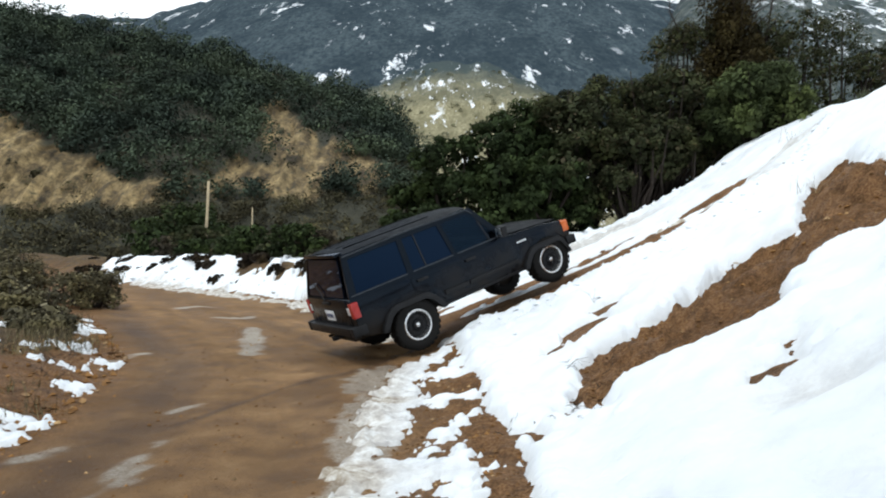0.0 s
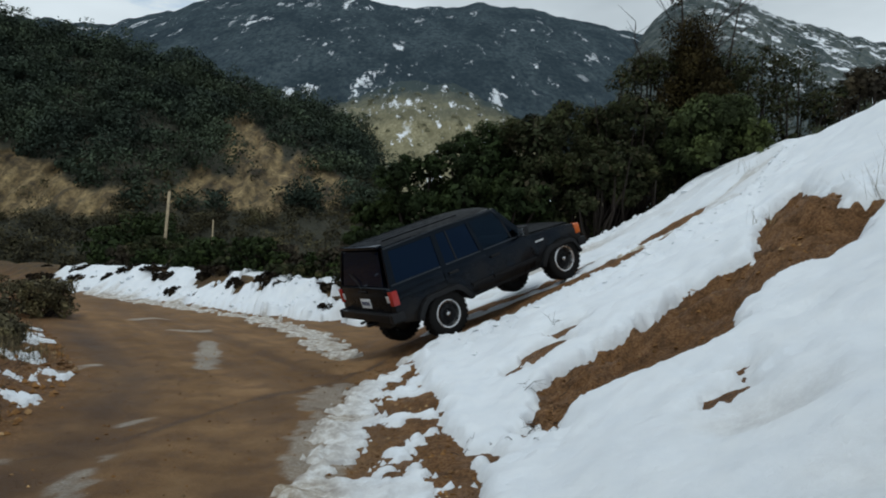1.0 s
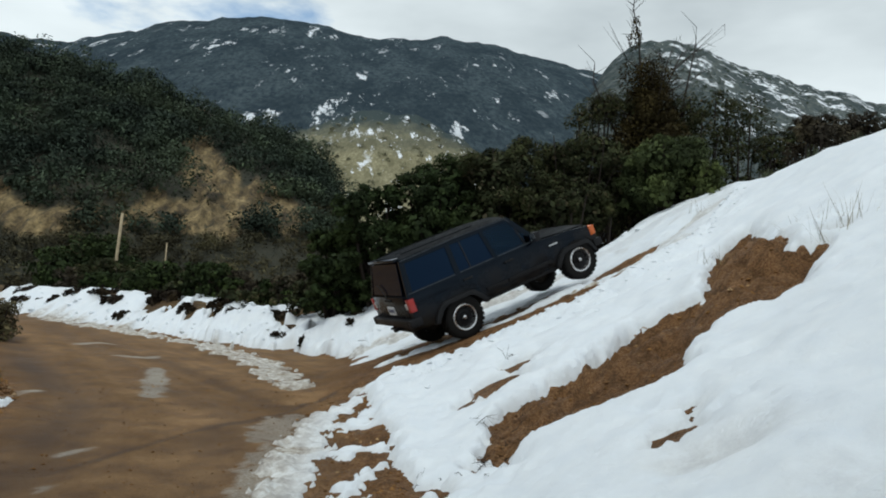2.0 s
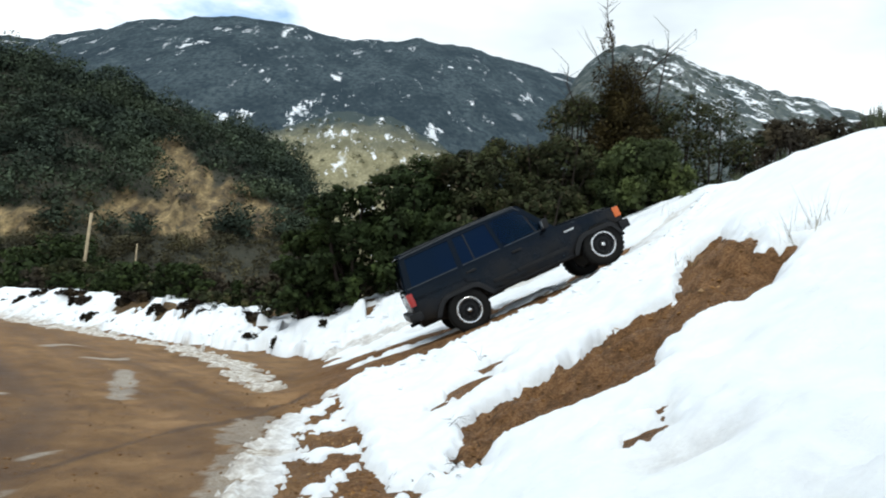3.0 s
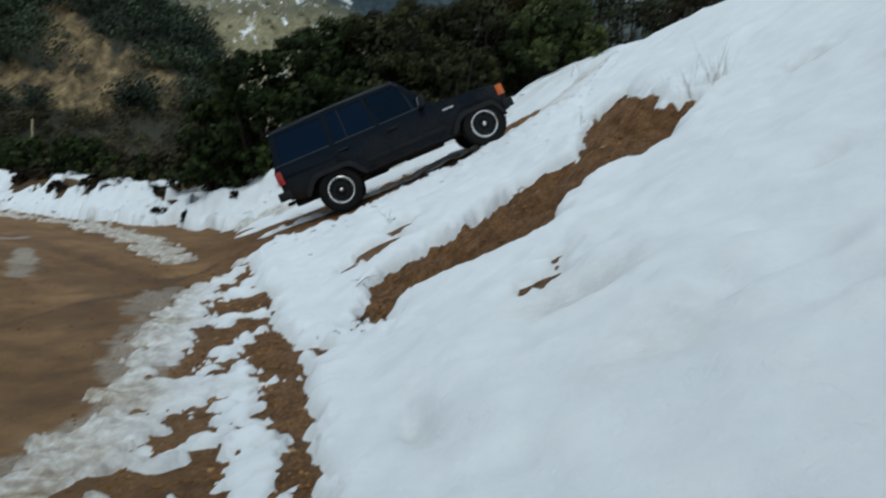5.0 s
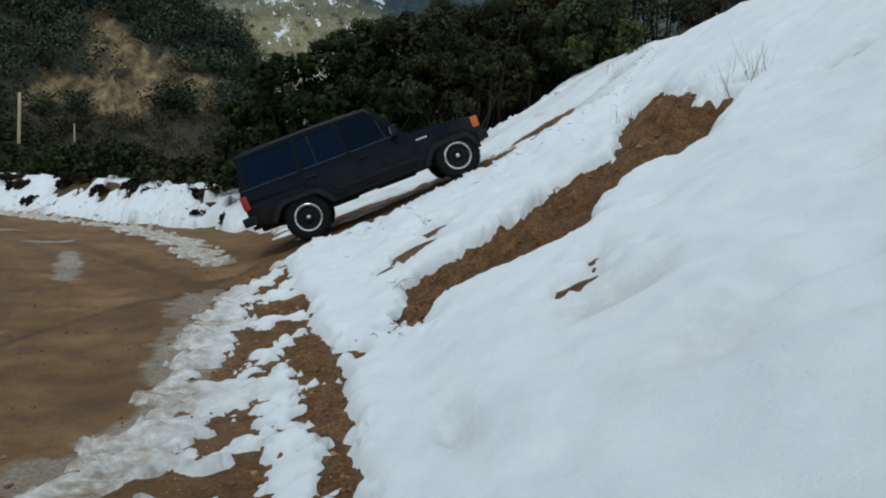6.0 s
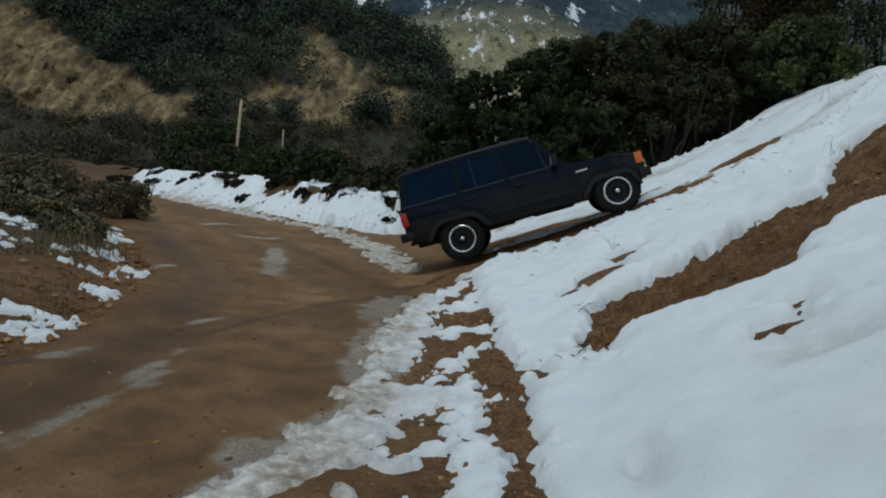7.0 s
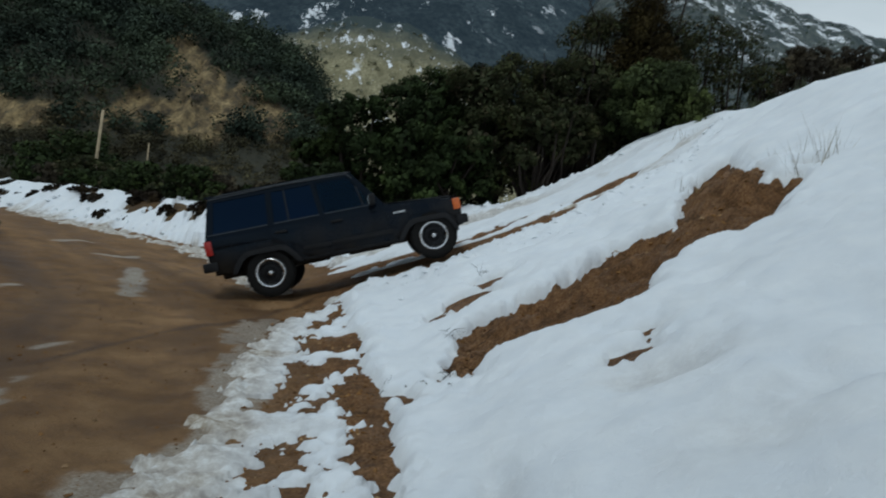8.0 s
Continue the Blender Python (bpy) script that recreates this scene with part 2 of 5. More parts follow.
def mesh_of(name, verts, faces, mat, attributes=None, shade=True, normals=None):
    """A mesh from arrays: faces is an N x 3 or N x 4 array of vertex numbers; normals, if given, one for each vertex."""
    me = bpy.data.meshes.new(name)
    verts, faces = np.asarray(verts, np.float32), np.asarray(faces, np.int32)
    k = faces.shape[1]
    me.vertices.add(len(verts))
    me.vertices.foreach_set("co", verts.ravel())
    me.loops.add(faces.size)
    me.loops.foreach_set("vertex_index", faces.ravel())
    me.polygons.add(len(faces))
    me.polygons.foreach_set("loop_start", np.arange(0, faces.size, k, dtype=np.int32))
    me.polygons.foreach_set("use_smooth", np.full(len(faces), shade))
    for key, value in (attributes or {}).items():
        a = me.attributes.new(key, "FLOAT", "POINT")
        a.data.foreach_set("value", np.asarray(value, np.float32).ravel())
    me.materials.append(mat)
    me.update()
    me.validate()
    if normals is not None:
        me.normals_split_custom_set_from_vertices(np.asarray(normals, np.float32))
    return me


def grid_faces(nx, ny):
    i = np.arange((nx - 1) * (ny - 1))
    a = (i // (ny - 1)) * ny + i % (ny - 1)
    return np.stack([a, a + ny, a + ny + 1, a + 1], 1)


def stretched(lo, hi, step, far_lo, far_hi, growth):
    """Grid lines: even between lo and hi, then ever wider out to far_lo and far_hi."""
    mid = list(np.arange(lo, hi, step))
    up, s = [mid[-1]], step
    while up[-1] < far_hi:
        s = min(s * growth, 250)
        up.append(up[-1] + s)
    down, s = [mid[0]], step
    while down[-1] > far_lo:
        s = min(s * growth, 250)
        down.append(down[-1] - s)
    return np.array(down[:0:-1] + mid + up[1:])


def from_line(x, y, pts):
    """Distance to a bent line of (x, y, half width) points, and the half width at the nearest place."""
    best, wide = np.full(x.shape, 1e9), np.zeros(x.shape)
    for (ax, ay, aw), (bx, by, bw) in zip(pts, pts[1:]):
        dx, dy = bx - ax, by - ay
        u = np.clip(((x - ax) * dx + (y - ay) * dy) / (dx * dx + dy * dy), 0, 1)
        d = np.hypot(x - ax - u * dx, y - ay - u * dy)
        near = d < best
        best, wide = np.where(near, d, best), np.where(near, aw + u * (bw - aw), wide)
    return best, wide


def inside_of(x, y, outline):
    """Distance from a closed outline of (x, y) points, below 0 inside it."""
    best, within = np.full(x.shape, 1e9), np.zeros(x.shape, bool)
    for (ax, ay), (bx, by) in zip(outline, outline[1:] + outline[:1]):
        dx, dy = bx - ax, by - ay
        u = np.clip(((x - ax) * dx + (y - ay) * dy) / (dx * dx + dy * dy), 0, 1)
        best = np.minimum(best, np.hypot(x - ax - u * dx, y - ay - u * dy))
        within ^= ((ay > y) != (by > y)) & (x < ax + (y - ay) * dx / (dy if dy else 1e-9))
    return np.where(within, -best, best)


# ---- the lie of the land ----
LEFT_EDGE_Y, LEFT_EDGE_X = (-40, 0, 7, 10.8, 14, 25, 36, 60, 90), (-5, -3.5, -3.5, -4.4, -6.1, -12, -18.5, -48, -90)
BERM_X, BERM_Y = (-90, -60, -30, -18.4, -10.3, -7.2, -4.2, -1.6, -0.4, 1.5, 12, 40), (104, 74, 47, 36.5, 28.8, 25.6, 22.3, 20, 17.9, 17.5, 18, 20)
SCAR = [(1.12, 6.75), (1.40, 7.65), (1.6, 8.1), (2.3, 8.2), (2.65, 8.55), (3.1, 9.0), (3.42, 9.25), (3.75, 8.95), (4.1, 8.8), (4.9, 10.45), (5.45, 11.35), (5.95, 11.4), (5.3, 9.4), (5.05, 8.55), (5.3, 8.3), (4.42, 7.3), (4.15, 7.3), (3.88, 7.55), (3.5, 7.35), (3.22, 7.18), (2.93, 6.57), (2.53, 6.32), (2.2, 6.48), (1.85, 6.5), (1.5, 6.6), (1.27, 6.1)]
TRAIL_X, TRAIL_Y = (0, 0.4, 2, 3, 5, 7, 9), (11.2, 11.5, 11.7, 11.95, 12.5, 14.2, 18)


def height(x, y):
    """Bare ground: flat road, the bank on its right, the low verge on its left, the lip and the drop beyond."""
    k = smooth(7.5, 12.5, y)
    x0 = 0.4 - 0.95 * k
    s = 0.5 - 0.08 * k * (1 - smooth(4, 8, x))
    crest = 9.3 + 0.5 * fbm(y, x * 0, 5, 2, 5)
    xe = crest - 0.9 * np.logaddexp(0, (crest - x) / 0.9)
    z = s * 0.22 * np.logaddexp(0, np.clip((xe - x0) / 0.22, -40, 200)) + np.interp(y, (9, 12, 15, 18), (0.028, 0.020, 0.013, 0.005)) * np.maximum(xe - 3, 0) ** 2 - 0.10 * np.maximum(x - crest, 0)
    z = z + 0.05 * fbm(x, y, 1.7, 4, 3) * smooth(0.3, 2.0, x) + 0.05 * fbm(x, y, 5, 2, 8) * smooth(1, 4, x)
    z = z + 0.34 * np.exp(-((x - 4.85) ** 2 + (y - 9.2) ** 2) / 0.5)
    z = z - 0.13 * smooth(0.35, 1.0, x) * smooth(0.3, -0.6, y - np.interp(x, TRAIL_X, TRAIL_Y))
    left = np.interp(y, LEFT_EDGE_Y, LEFT_EDGE_X) - x
    z = z + (0.20 * smooth(0, 1.2, left) + 0.11 * np.clip(left - 0.8, 0, 6) + 0.08 * fbm(x, y, 1.3, 4, 6)) * smooth(-0.1, 0.5, left)
    d = y - np.interp(x, BERM_X, BERM_Y)
    lip = (0.85 - 1.08 * smooth(0.5, 5.0, x)) * smooth(-0.2, 2.2, d) * (1 + 0.25 * fbm(x, y, 1.6, 3, 12))
    z = z + lip - 0.42 * np.clip(d - 4.5 + 3.5 * smooth(3, 6, x), 0, 22) * smooth(4.5 - 3.5, 7, d)
    # the road: wheel ruts along its curve, shallow hollows
    on_road = smooth(0.2, -0.6, left) * smooth(0.6, -0.9, x) * smooth(0.4, -0.6, d)
    u = -left
    z = z + on_road * (0.022 * np.sin(u * 5.1 + 0.6 * fbm(x, y, 2.5, 2, 21)) * 0.6 + 0.018 * fbm(u * 2.4, y * 0.6, 1.0, 4, 22) - 0.02)
    # loose earth of the bared strip and of the verge
    z = z + smooth(0.2, -0.15, inside_of(x, y, SCAR)) * (0.15 * fbm(x * 1.2 - y * 0.3, y * 0.8 + x * 0.3, 0.40, 5, 31) + 0.05 * np.abs(fbm(x, y, 0.16, 3, 36)) - 0.08 - 0.06 * smooth(0.3, 0.6, fbm(x, y, 0.5, 3, 37)))
    verge = smooth(-1.6, -0.6, x) * smooth(1.2, 0.5, x) * smooth(12.5, 11, y)
    z = z + verge * 0.035 * fbm(x, y, 0.3, 3, 33)
    # uneven trail: humps and a hollow where the wheels stand
    for cx, cy, rx, ry, a in ((4.6, 12.5, 0.9, 0.7, 0.21), (3.6, 13.7, 0.6, 0.5, 0.12), (2.4, 14.15, 0.8, 0.45, -0.16), (-0.5, 12.2, 0.7, 0.4, 0.07)):
        z = z + a * np.exp(-((x - cx) / rx) ** 2 - ((y - cy) / ry) ** 2)
    # trail ruts
    for ry in (12.45, 14.15):
        z = z - 0.06 * np.exp(-((y - ry - 0.35 * smooth(2, 7, x)) / 0.22) ** 2) * smooth(-1.5, 0.5, x) * smooth(9, 6, x)
    return z


def snow_depth(x, y):
    """Depth of the snow (below 0: none) and how dirty it is; dents are toned darker too."""
    n1, n2 = fbm(x, y, 0.55, 4, 41), fbm(x, y, 0.17, 4, 42)
    n3 = fbm(x, y, 0.075, 3, 43) * smooth(16, 11, y)
    edge = np.interp(y, (0, 4, 5.6, 6.5, 8.5, 11.3), (0.5, 0.56, 0.6, 0.5, 0.42, 0.12))
    trail = np.interp(x, TRAIL_X, TRAIL_Y)
    bank = np.minimum(x - edge, trail - y) + 0.05 * n1 + 0.035 * n2 + 0.04 * n3
    bank = np.minimum(bank, inside_of(x, y, SCAR) + 0.02 + 0.08 * n1 + 0.05 * n2 + 0.025 * n3)
    for hx, hy, a, b in ((2.08, 9.6, 0.22, 0.26), (1.68, 9.05, 0.27, 0.28), (1.32, 8.8, 0.15, 0.18), (2.44, 5.46, 0.09, 0.17), (2.22, 5.20, 0.13, 0.075), (0.76, 6.12, 0.10, 0.16), (1.08, 6.5, 0.06, 0.14), (1.2, 6.35, 0.05, 0.16), (5.62, 8.6, 0.10, 0.12), (5.87, 7.12, 0.14, 0.10)):
        e = np.hypot((x - hx) / a, (y - hy) / b) - 1
        bank = np.minimum(bank, 0.6 * e * min(a, b) + 0.04 * n1 + 0.05 * n2)
    # stripes and rags of melting snow on the verge
    verge = np.full(x.shape, -1.0)
    for line in ([(-1.3, 3.1, 0.10), (-0.99, 3.81, 0.11), (-0.76, 4.32, 0.16), (-0.54, 4.82, 0.19), (-0.26, 5.56, 0.13), (-0.03, 6.51, 0.08), (0.18, 7.14, 0.03)],
                 [(-0.64, 5.95, 0.10), (-0.54, 6.77, 0.16), (-0.52, 8.47, 0.19), (-0.40, 9.85, 0.16), (-0.15, 10.48, 0.10), (0.15, 10.9, 0.06)],
                 [(-0.62, 5.5, 0.10), (-0.64, 5.95, 0.10)],
                 [(0.19, 2.6, 0.13), (0.19, 3.53, 0.13), (0.18, 4.2, 0.12), (0.13, 5.2, 0.085), (0.15, 6.54, 0.05)],
                 [(-0.35, 4.4, 0.08), (-0.26, 4.35, 0.06), (0.03, 4.46, 0.07)], [(-0.02, 8.0, 0.13), (0.1, 8.1, 0.06), (0.5, 7.99, 0.03)], [(0.26, 5.46, 0.02), (0.58, 5.58, 0.03)],
                 [(-0.34, 3.5, 0.08), (-0.2, 3.77, 0.06)], [(0.05, 9.3, 0.10), (0.25, 9.9, 0.08)]):
        d, w = from_line(x, y, line)
        verge = np.maximum(verge, 1.3 * w - d + 0.07 * n1 + 0.08 * n2 + 0.10 * n3)
    dirty = 0.75 * smooth(0.1, -0.8, x) + 0.25 * smooth(0.4, 0.9, n1)
    # rim of slush along the road's far side, and the snowy lip itself
    d, w = from_line(x, y, [(-12, 30, 0.2), (-3.8, 20.7, 0.3), (-2.2, 17.1, 0.34), (-1.3, 14.4, 0.26), (-0.9, 13.3, 0.16)])
    rim = w - d - 0.04 + 0.30 * n1 + 0.2 * n2
    dl = y - np.interp(x, BERM_X, BERM_Y)
    lip = np.minimum(dl + 0.3 * n1, 4.2 - dl)
    lip = np.minimum(lip, x + 15.5 + 1.5 * n1)
    lip = np.minimum(lip, 0.55 - 1.25 * smooth(0.15, 0.6, fbm(x * 1.1, y * 0.7, 1.1, 5, 55)) * smooth(0.6, 1.6, dl) * smooth(2, 0, x))
    # the trail: snow between and beside the wheel tracks
    track = np.full(x.shape, -1.0)
    inside = np.minimum(y - trail, np.interp(x, BERM_X, BERM_Y) + 0.3 - y)
    for ry, r in ((12.45, 0.74), (14.15, 0.58)):
        track = np.maximum(track, r * (1 - 0.9 * smooth(4.3, 6.6, x)) - np.abs(y - ry - 0.35 * smooth(2, 7, x)))
    trail_snow = np.minimum(inside, -track - 0.04 + 0.3 * fbm(x * 0.45, y * 1.5, 0.8, 4, 61) + 0.12 * n2)
    trail_snow = np.minimum(trail_snow, x - 0.2 + 0.5 * n1)
    # rags on the left verge
    left = np.interp(y, LEFT_EDGE_Y, LEFT_EDGE_X) - x
    rags = np.minimum(left - 0.05, 0.40 * fbm(x, y, 0.5, 5, 71) - 0.25 + 0.25 * n2 + 0.12 * n3)
    rags = np.minimum(rags, smooth(18, 12, y) * 0.4 - 0.05)
    rags = np.minimum(rags, 1.6 - 0.5 * left + 0.4 * n1)
    best = np.maximum.reduce([bank, verge, rim, lip, trail_snow, rags])
    slushy = np.maximum(verge, rim)
    is_slush = (slushy > np.maximum.reduce([bank, lip, rags]))
    full = np.where(is_slush, 0.032, np.where(rags >= best, 0.05, np.where(trail_snow >= best, 0.05, 0.14)))
    depth = np.where(best > 0, full * (1 - np.exp(-best / (0.45 * full))), np.maximum(best * 0.6, -0.06))
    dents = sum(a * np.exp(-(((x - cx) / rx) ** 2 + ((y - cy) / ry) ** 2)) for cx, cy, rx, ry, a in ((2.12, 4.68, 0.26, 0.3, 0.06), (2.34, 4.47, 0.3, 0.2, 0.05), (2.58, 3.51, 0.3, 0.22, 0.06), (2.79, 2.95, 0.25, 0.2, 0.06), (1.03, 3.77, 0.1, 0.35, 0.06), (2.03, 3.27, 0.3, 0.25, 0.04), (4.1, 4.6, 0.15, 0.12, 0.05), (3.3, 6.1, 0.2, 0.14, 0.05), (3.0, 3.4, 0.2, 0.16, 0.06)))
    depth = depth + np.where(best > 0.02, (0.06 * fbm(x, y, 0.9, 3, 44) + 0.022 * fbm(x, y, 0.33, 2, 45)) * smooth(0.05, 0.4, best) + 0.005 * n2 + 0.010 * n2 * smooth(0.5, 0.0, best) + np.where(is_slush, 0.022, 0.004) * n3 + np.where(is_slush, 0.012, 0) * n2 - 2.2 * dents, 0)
    depth = depth + np.where((best > 0) & (trail - y > 0) & (trail - y < 1.6) & (x > 0.3), 0.05 * fbm(x, y, 0.3, 3, 48) * smooth(1.6, 0.6, trail - y), 0)
    depth = np.where(best > 0.15, np.maximum(depth, 0.02), depth)
    # snow pushed up in lumps along the far side of the trail and on the lip
    heap = smooth(-1.2, -0.2, dl) * smooth(2.4, 1.0, dl) * smooth(-16, -12, x) * smooth(9, 7, x)
    depth = depth + np.where(best > 0, heap * (1 - 0.85 * smooth(2.5, 5.0, x)) * (0.34 * np.maximum(0, fbm(x, y, 0.8, 4, 49)) + 0.07 * fbm(x, y, 0.25, 3, 50)), 0)
    mucky = np.where(is_slush, np.maximum(dirty, 0.85 * (rim > verge)), np.where(trail_snow >= best, 0.12 + 0.45 * smooth(5.2, 4.0, x) + 0.4 * smooth(0.45, 0.02, -track + 0.25 * n1), 0.0))
    mucky = np.maximum(mucky, 0.2 * smooth(0.06, 0.0, best))
    # dents take the dirty tone too, darker towards their middle
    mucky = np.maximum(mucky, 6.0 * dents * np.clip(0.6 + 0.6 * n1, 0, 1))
    return depth, mucky


xs = stretched(-5.6, 6.0, 0.034, -3200, 3200, 1.07)
ys = stretched(2.6, 18.5, 0.044, -400, 3600, 1.055)
GX, GY = np.meshgrid(xs, ys, indexing="ij")
GX, GY = GX.ravel(), GY.ravel()
GZ = height(GX, GY)
far_fade = smooth(60, 200, np.hypot(GX, GY))
GZ = GZ * (1 - far_fade) - 8 * far_fade


def ground_marks(x, y):
    left = np.interp(y, LEFT_EDGE_Y, LEFT_EDGE_X) - x
    d = y - np.interp(x, BERM_X, BERM_Y)
    u = -left
    road = smooth(0.3, -0.5, left) * smooth(0.4, -1.0, x) * smooth(0.4, -0.4, d)
    n = fbm(x, y, 1.4, 4, 81)
    wet = 0.0
    for c, w in ((0.7, 0.42), (2.5, 0.3), (3.5, 0.22)):
        wet = np.maximum(wet, np.exp(-((u - c + 0.2 * n) / w) ** 2) * (0.9 if c < 1 else 0.5))
    wet = wet * road * np.clip(0.75 + 0.5 * n, 0, 1)
    line, w = from_line(x, y, [(-3.6, 5.4, 0.04), (-2.33, 7.46, 0.05), (-1.88, 8.92, 0.06), (-1.18, 10.11, 0.07), (-0.3, 11.8, 0.1)])
    wet = np.maximum(wet, 0.75 * smooth(0.04, -0.05, line - w + 0.05 * n))
    brush = np.maximum(smooth(0.9, 2.2, left + 0.5 * n), smooth(3.0, 4.5, d))
    brush = np.maximum(brush, smooth(0.3, 0.9, d + 0.2 * n) * smooth(1.5, 0.0, x))
    slush = np.zeros(x.shape)
    for pts in ([(-2.44, 4.1, 0.09), (-2.38, 5.1, 0.10), (-2.25, 5.8, 0.05)], [(-2.42, 5.3, 0.05), (-2.42, 6.6, 0.04)], [(-2.98, 11.8, 0.20), (-3.7, 15.0, 0.20)], [(-3.3, 5.9, 0.05), (-3.2, 6.3, 0.07)],
                [(-4.9, 17.0, 0.2), (-4.4, 17.2, 0.2)], [(-6.6, 19.7, 0.25), (-6.1, 20.0, 0.2)], [(-2.75, 7.7, 0.03), (-2.55, 8.1, 0.05)], [(-4.6, 10.5, 0.09), (-4.55, 11.6, 0.12)]):
        dd, w = from_line(x, y, pts)
        slush = np.maximum(slush, smooth(0.05, -0.08, dd - w + 0.10 * fbm(x, y, 0.3, 3, 91)))
    for pts in ([(-1.3, 3.4, 0.06), (-1.0, 4.58, 0.05), (-0.77, 4.9, 0.05), (-0.66, 5.6, 0.14), (-0.72, 6.4, 0.2), (-0.85, 7.78, 0.24), (-0.9, 9.2, 0.26), (-0.75, 10.3, 0.2)],):
        dd, w = from_line(x, y, pts)
        slush = np.maximum(slush, 0.8 * smooth(0.05, -0.08, dd - w + 0.12 * n + 0.16 * fbm(x, y, 0.22, 4, 95)))
    rut = np.clip(0.5 + 0.55 * fbm(u * 2.3 + 0.15 * n, y * 0.16, 1.0, 5, 85) + 0.2 * fbm(x, y, 0.5, 4, 86), 0, 1)
    return {"road": road, "wet": wet, "brush": brush, "slush": slush, "rut": rut}


ground = tagged(new("ground", mesh_of("ground", np.stack([GX, GY, GZ], 1), grid_faces(len(xs), len(ys)), MUD_ROAD, ground_marks(GX, GY))),
                "rutted wet brown dirt road and bare earth bank", "ground", kind="structure")


def build_snow_cover():
    depth, muck = snow_depth(GX, GY)
    depth = np.where((np.abs(GX) < 70) & (GY < 90) & (GY > -20), depth, -1)
    faces = grid_faces(len(xs), len(ys))
    keep = (depth[faces] > -0.005).any(1) & (depth[faces] > -0.2).all(1)
    faces = faces[keep]
    used, back = np.unique(faces, return_inverse=True)
    v = np.stack([GX[used], GY[used], GZ[used] + depth[used]], 1)
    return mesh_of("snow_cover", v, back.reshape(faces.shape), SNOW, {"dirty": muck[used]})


tagged(new("snow_cover", build_snow_cover()), "patchy melting white snow over the bank and verge", "snow", kind="stuff")


# ---- hills and mountains ----
def ridge(name, mat, angles, tops, near, far, foot, label, rough, seed, columns=220, rows=70, bare=None):
    """A slope that rises from its foot, near, to a crest at far; the crest's height follows the angles given."""
    a = np.linspace(angles[0], angles[-1], columns)
    v = np.concatenate([np.linspace(0, 1, rows), np.linspace(1.06, 1.5, 8)])
    A, V = np.meshgrid(a, v, indexing="ij")
    line = np.interp(a, angles, tops)
    soft = max(3, columns // 45)
    kernel = np.hanning(2 * soft + 3)
    line = np.convolve(np.pad(line, soft + 1, "edge"), kernel / kernel.sum(), "valid")
    line = line + 0.0035 * fbm(a * 60, a * 0, 1.0, 4, seed + 40)
    crest = 1.7 + far * np.repeat(line[:, None], len(v), 1)
    up = np.where(V <= 1, V, 2 - V)
    y = near + (far - near) * V
    x = A * far * (0.55 + 0.45 * np.minimum(V, 1.2))
    z = foot + (crest - foot) * up ** 0.9
    w = rough * (fbm(x, y + z, (far - near) * 0.5, 5, seed) * 0.6 + fbm(x, z * 1.4, (far - near) * 0.16, 4, seed + 3) * 0.35) * np.sin(np.pi * np.clip(V, 0, 1) ** 0.8) ** 0.6
    w = w + 0.22 * rough * fbm(x, z * 0.25, (far - near) * 0.05, 3, seed + 9) * np.sin(np.pi * np.clip(V, 0, 1)) ** 0.5
    z, y = z + 0.5 * w, y + w
    marks = {"bare": bare(x, y, z)} if bare else None
    if bare:
        y = y + marks["bare"] * (1.5 * fbm(x * 1.8, z * 0.35, 4.0, 5, seed + 21) + 0.6 * fbm(x * 1.3, z * 0.8, 1.2, 3, seed + 22))
    pts = np.stack([x.ravel(), y.ravel(), z.ravel()], 1)
    ob = new(name, mesh_of(name, pts, grid_faces(columns, len(v)), mat, {k: m.ravel() for k, m in marks.items()} if marks else None))
    tagged(ob, label, "mountain" if far > 300 else "hill", kind="structure")
    return ob, x, y, z, V, (marks["bare"] if marks else None)


def bare_places(x, y, z):
    """Tan slide below the crest, the broken band of cliff under it and the tall cliff further west."""
    el, a = (z - 1.7) / y, x / y
    n, m = fbm(x, z, 9, 5, 120), fbm(x * 1.6, z * 0.5, 3.5, 3, 125)
    slide = np.interp(el, (0.10, 0.125, 0.145, 0.175, 0.195), (0.042, 0.040, 0.032, 0.018, 0.0)) - np.abs(a - np.interp(el, (0.10, 0.125, 0.145, 0.195), (-0.185, -0.197, -0.209, -0.219)))
    slide = np.minimum(slide, (el - 0.085))
    top = np.interp(a, (-0.40, -0.36, -0.30, -0.27, -0.22, -0.165, -0.10, -0.05), (0.078, 0.083, 0.092, 0.108, 0.112, 0.124, 0.117, 0.105))
    band = np.minimum.reduce([top - el, el - 0.058, -0.035 - a, a + 0.43])
    cliff = np.interp(a, (-0.70, -0.577, -0.54, -0.474, -0.408, -0.37), (0.20, 0.176, 0.145, 0.108, 0.082, 0.06))
    west = np.minimum.reduce([cliff - el, el - 0.045, -0.37 - a])
    solid = np.maximum(slide, west) + 0.011 * n + 0.009 * m
    broken = 1.4 * band + 0.022 * n + 0.018 * m - 0.004
    return np.maximum(smooth(-0.003, 0.006, solid), smooth(-0.003, 0.008, broken))


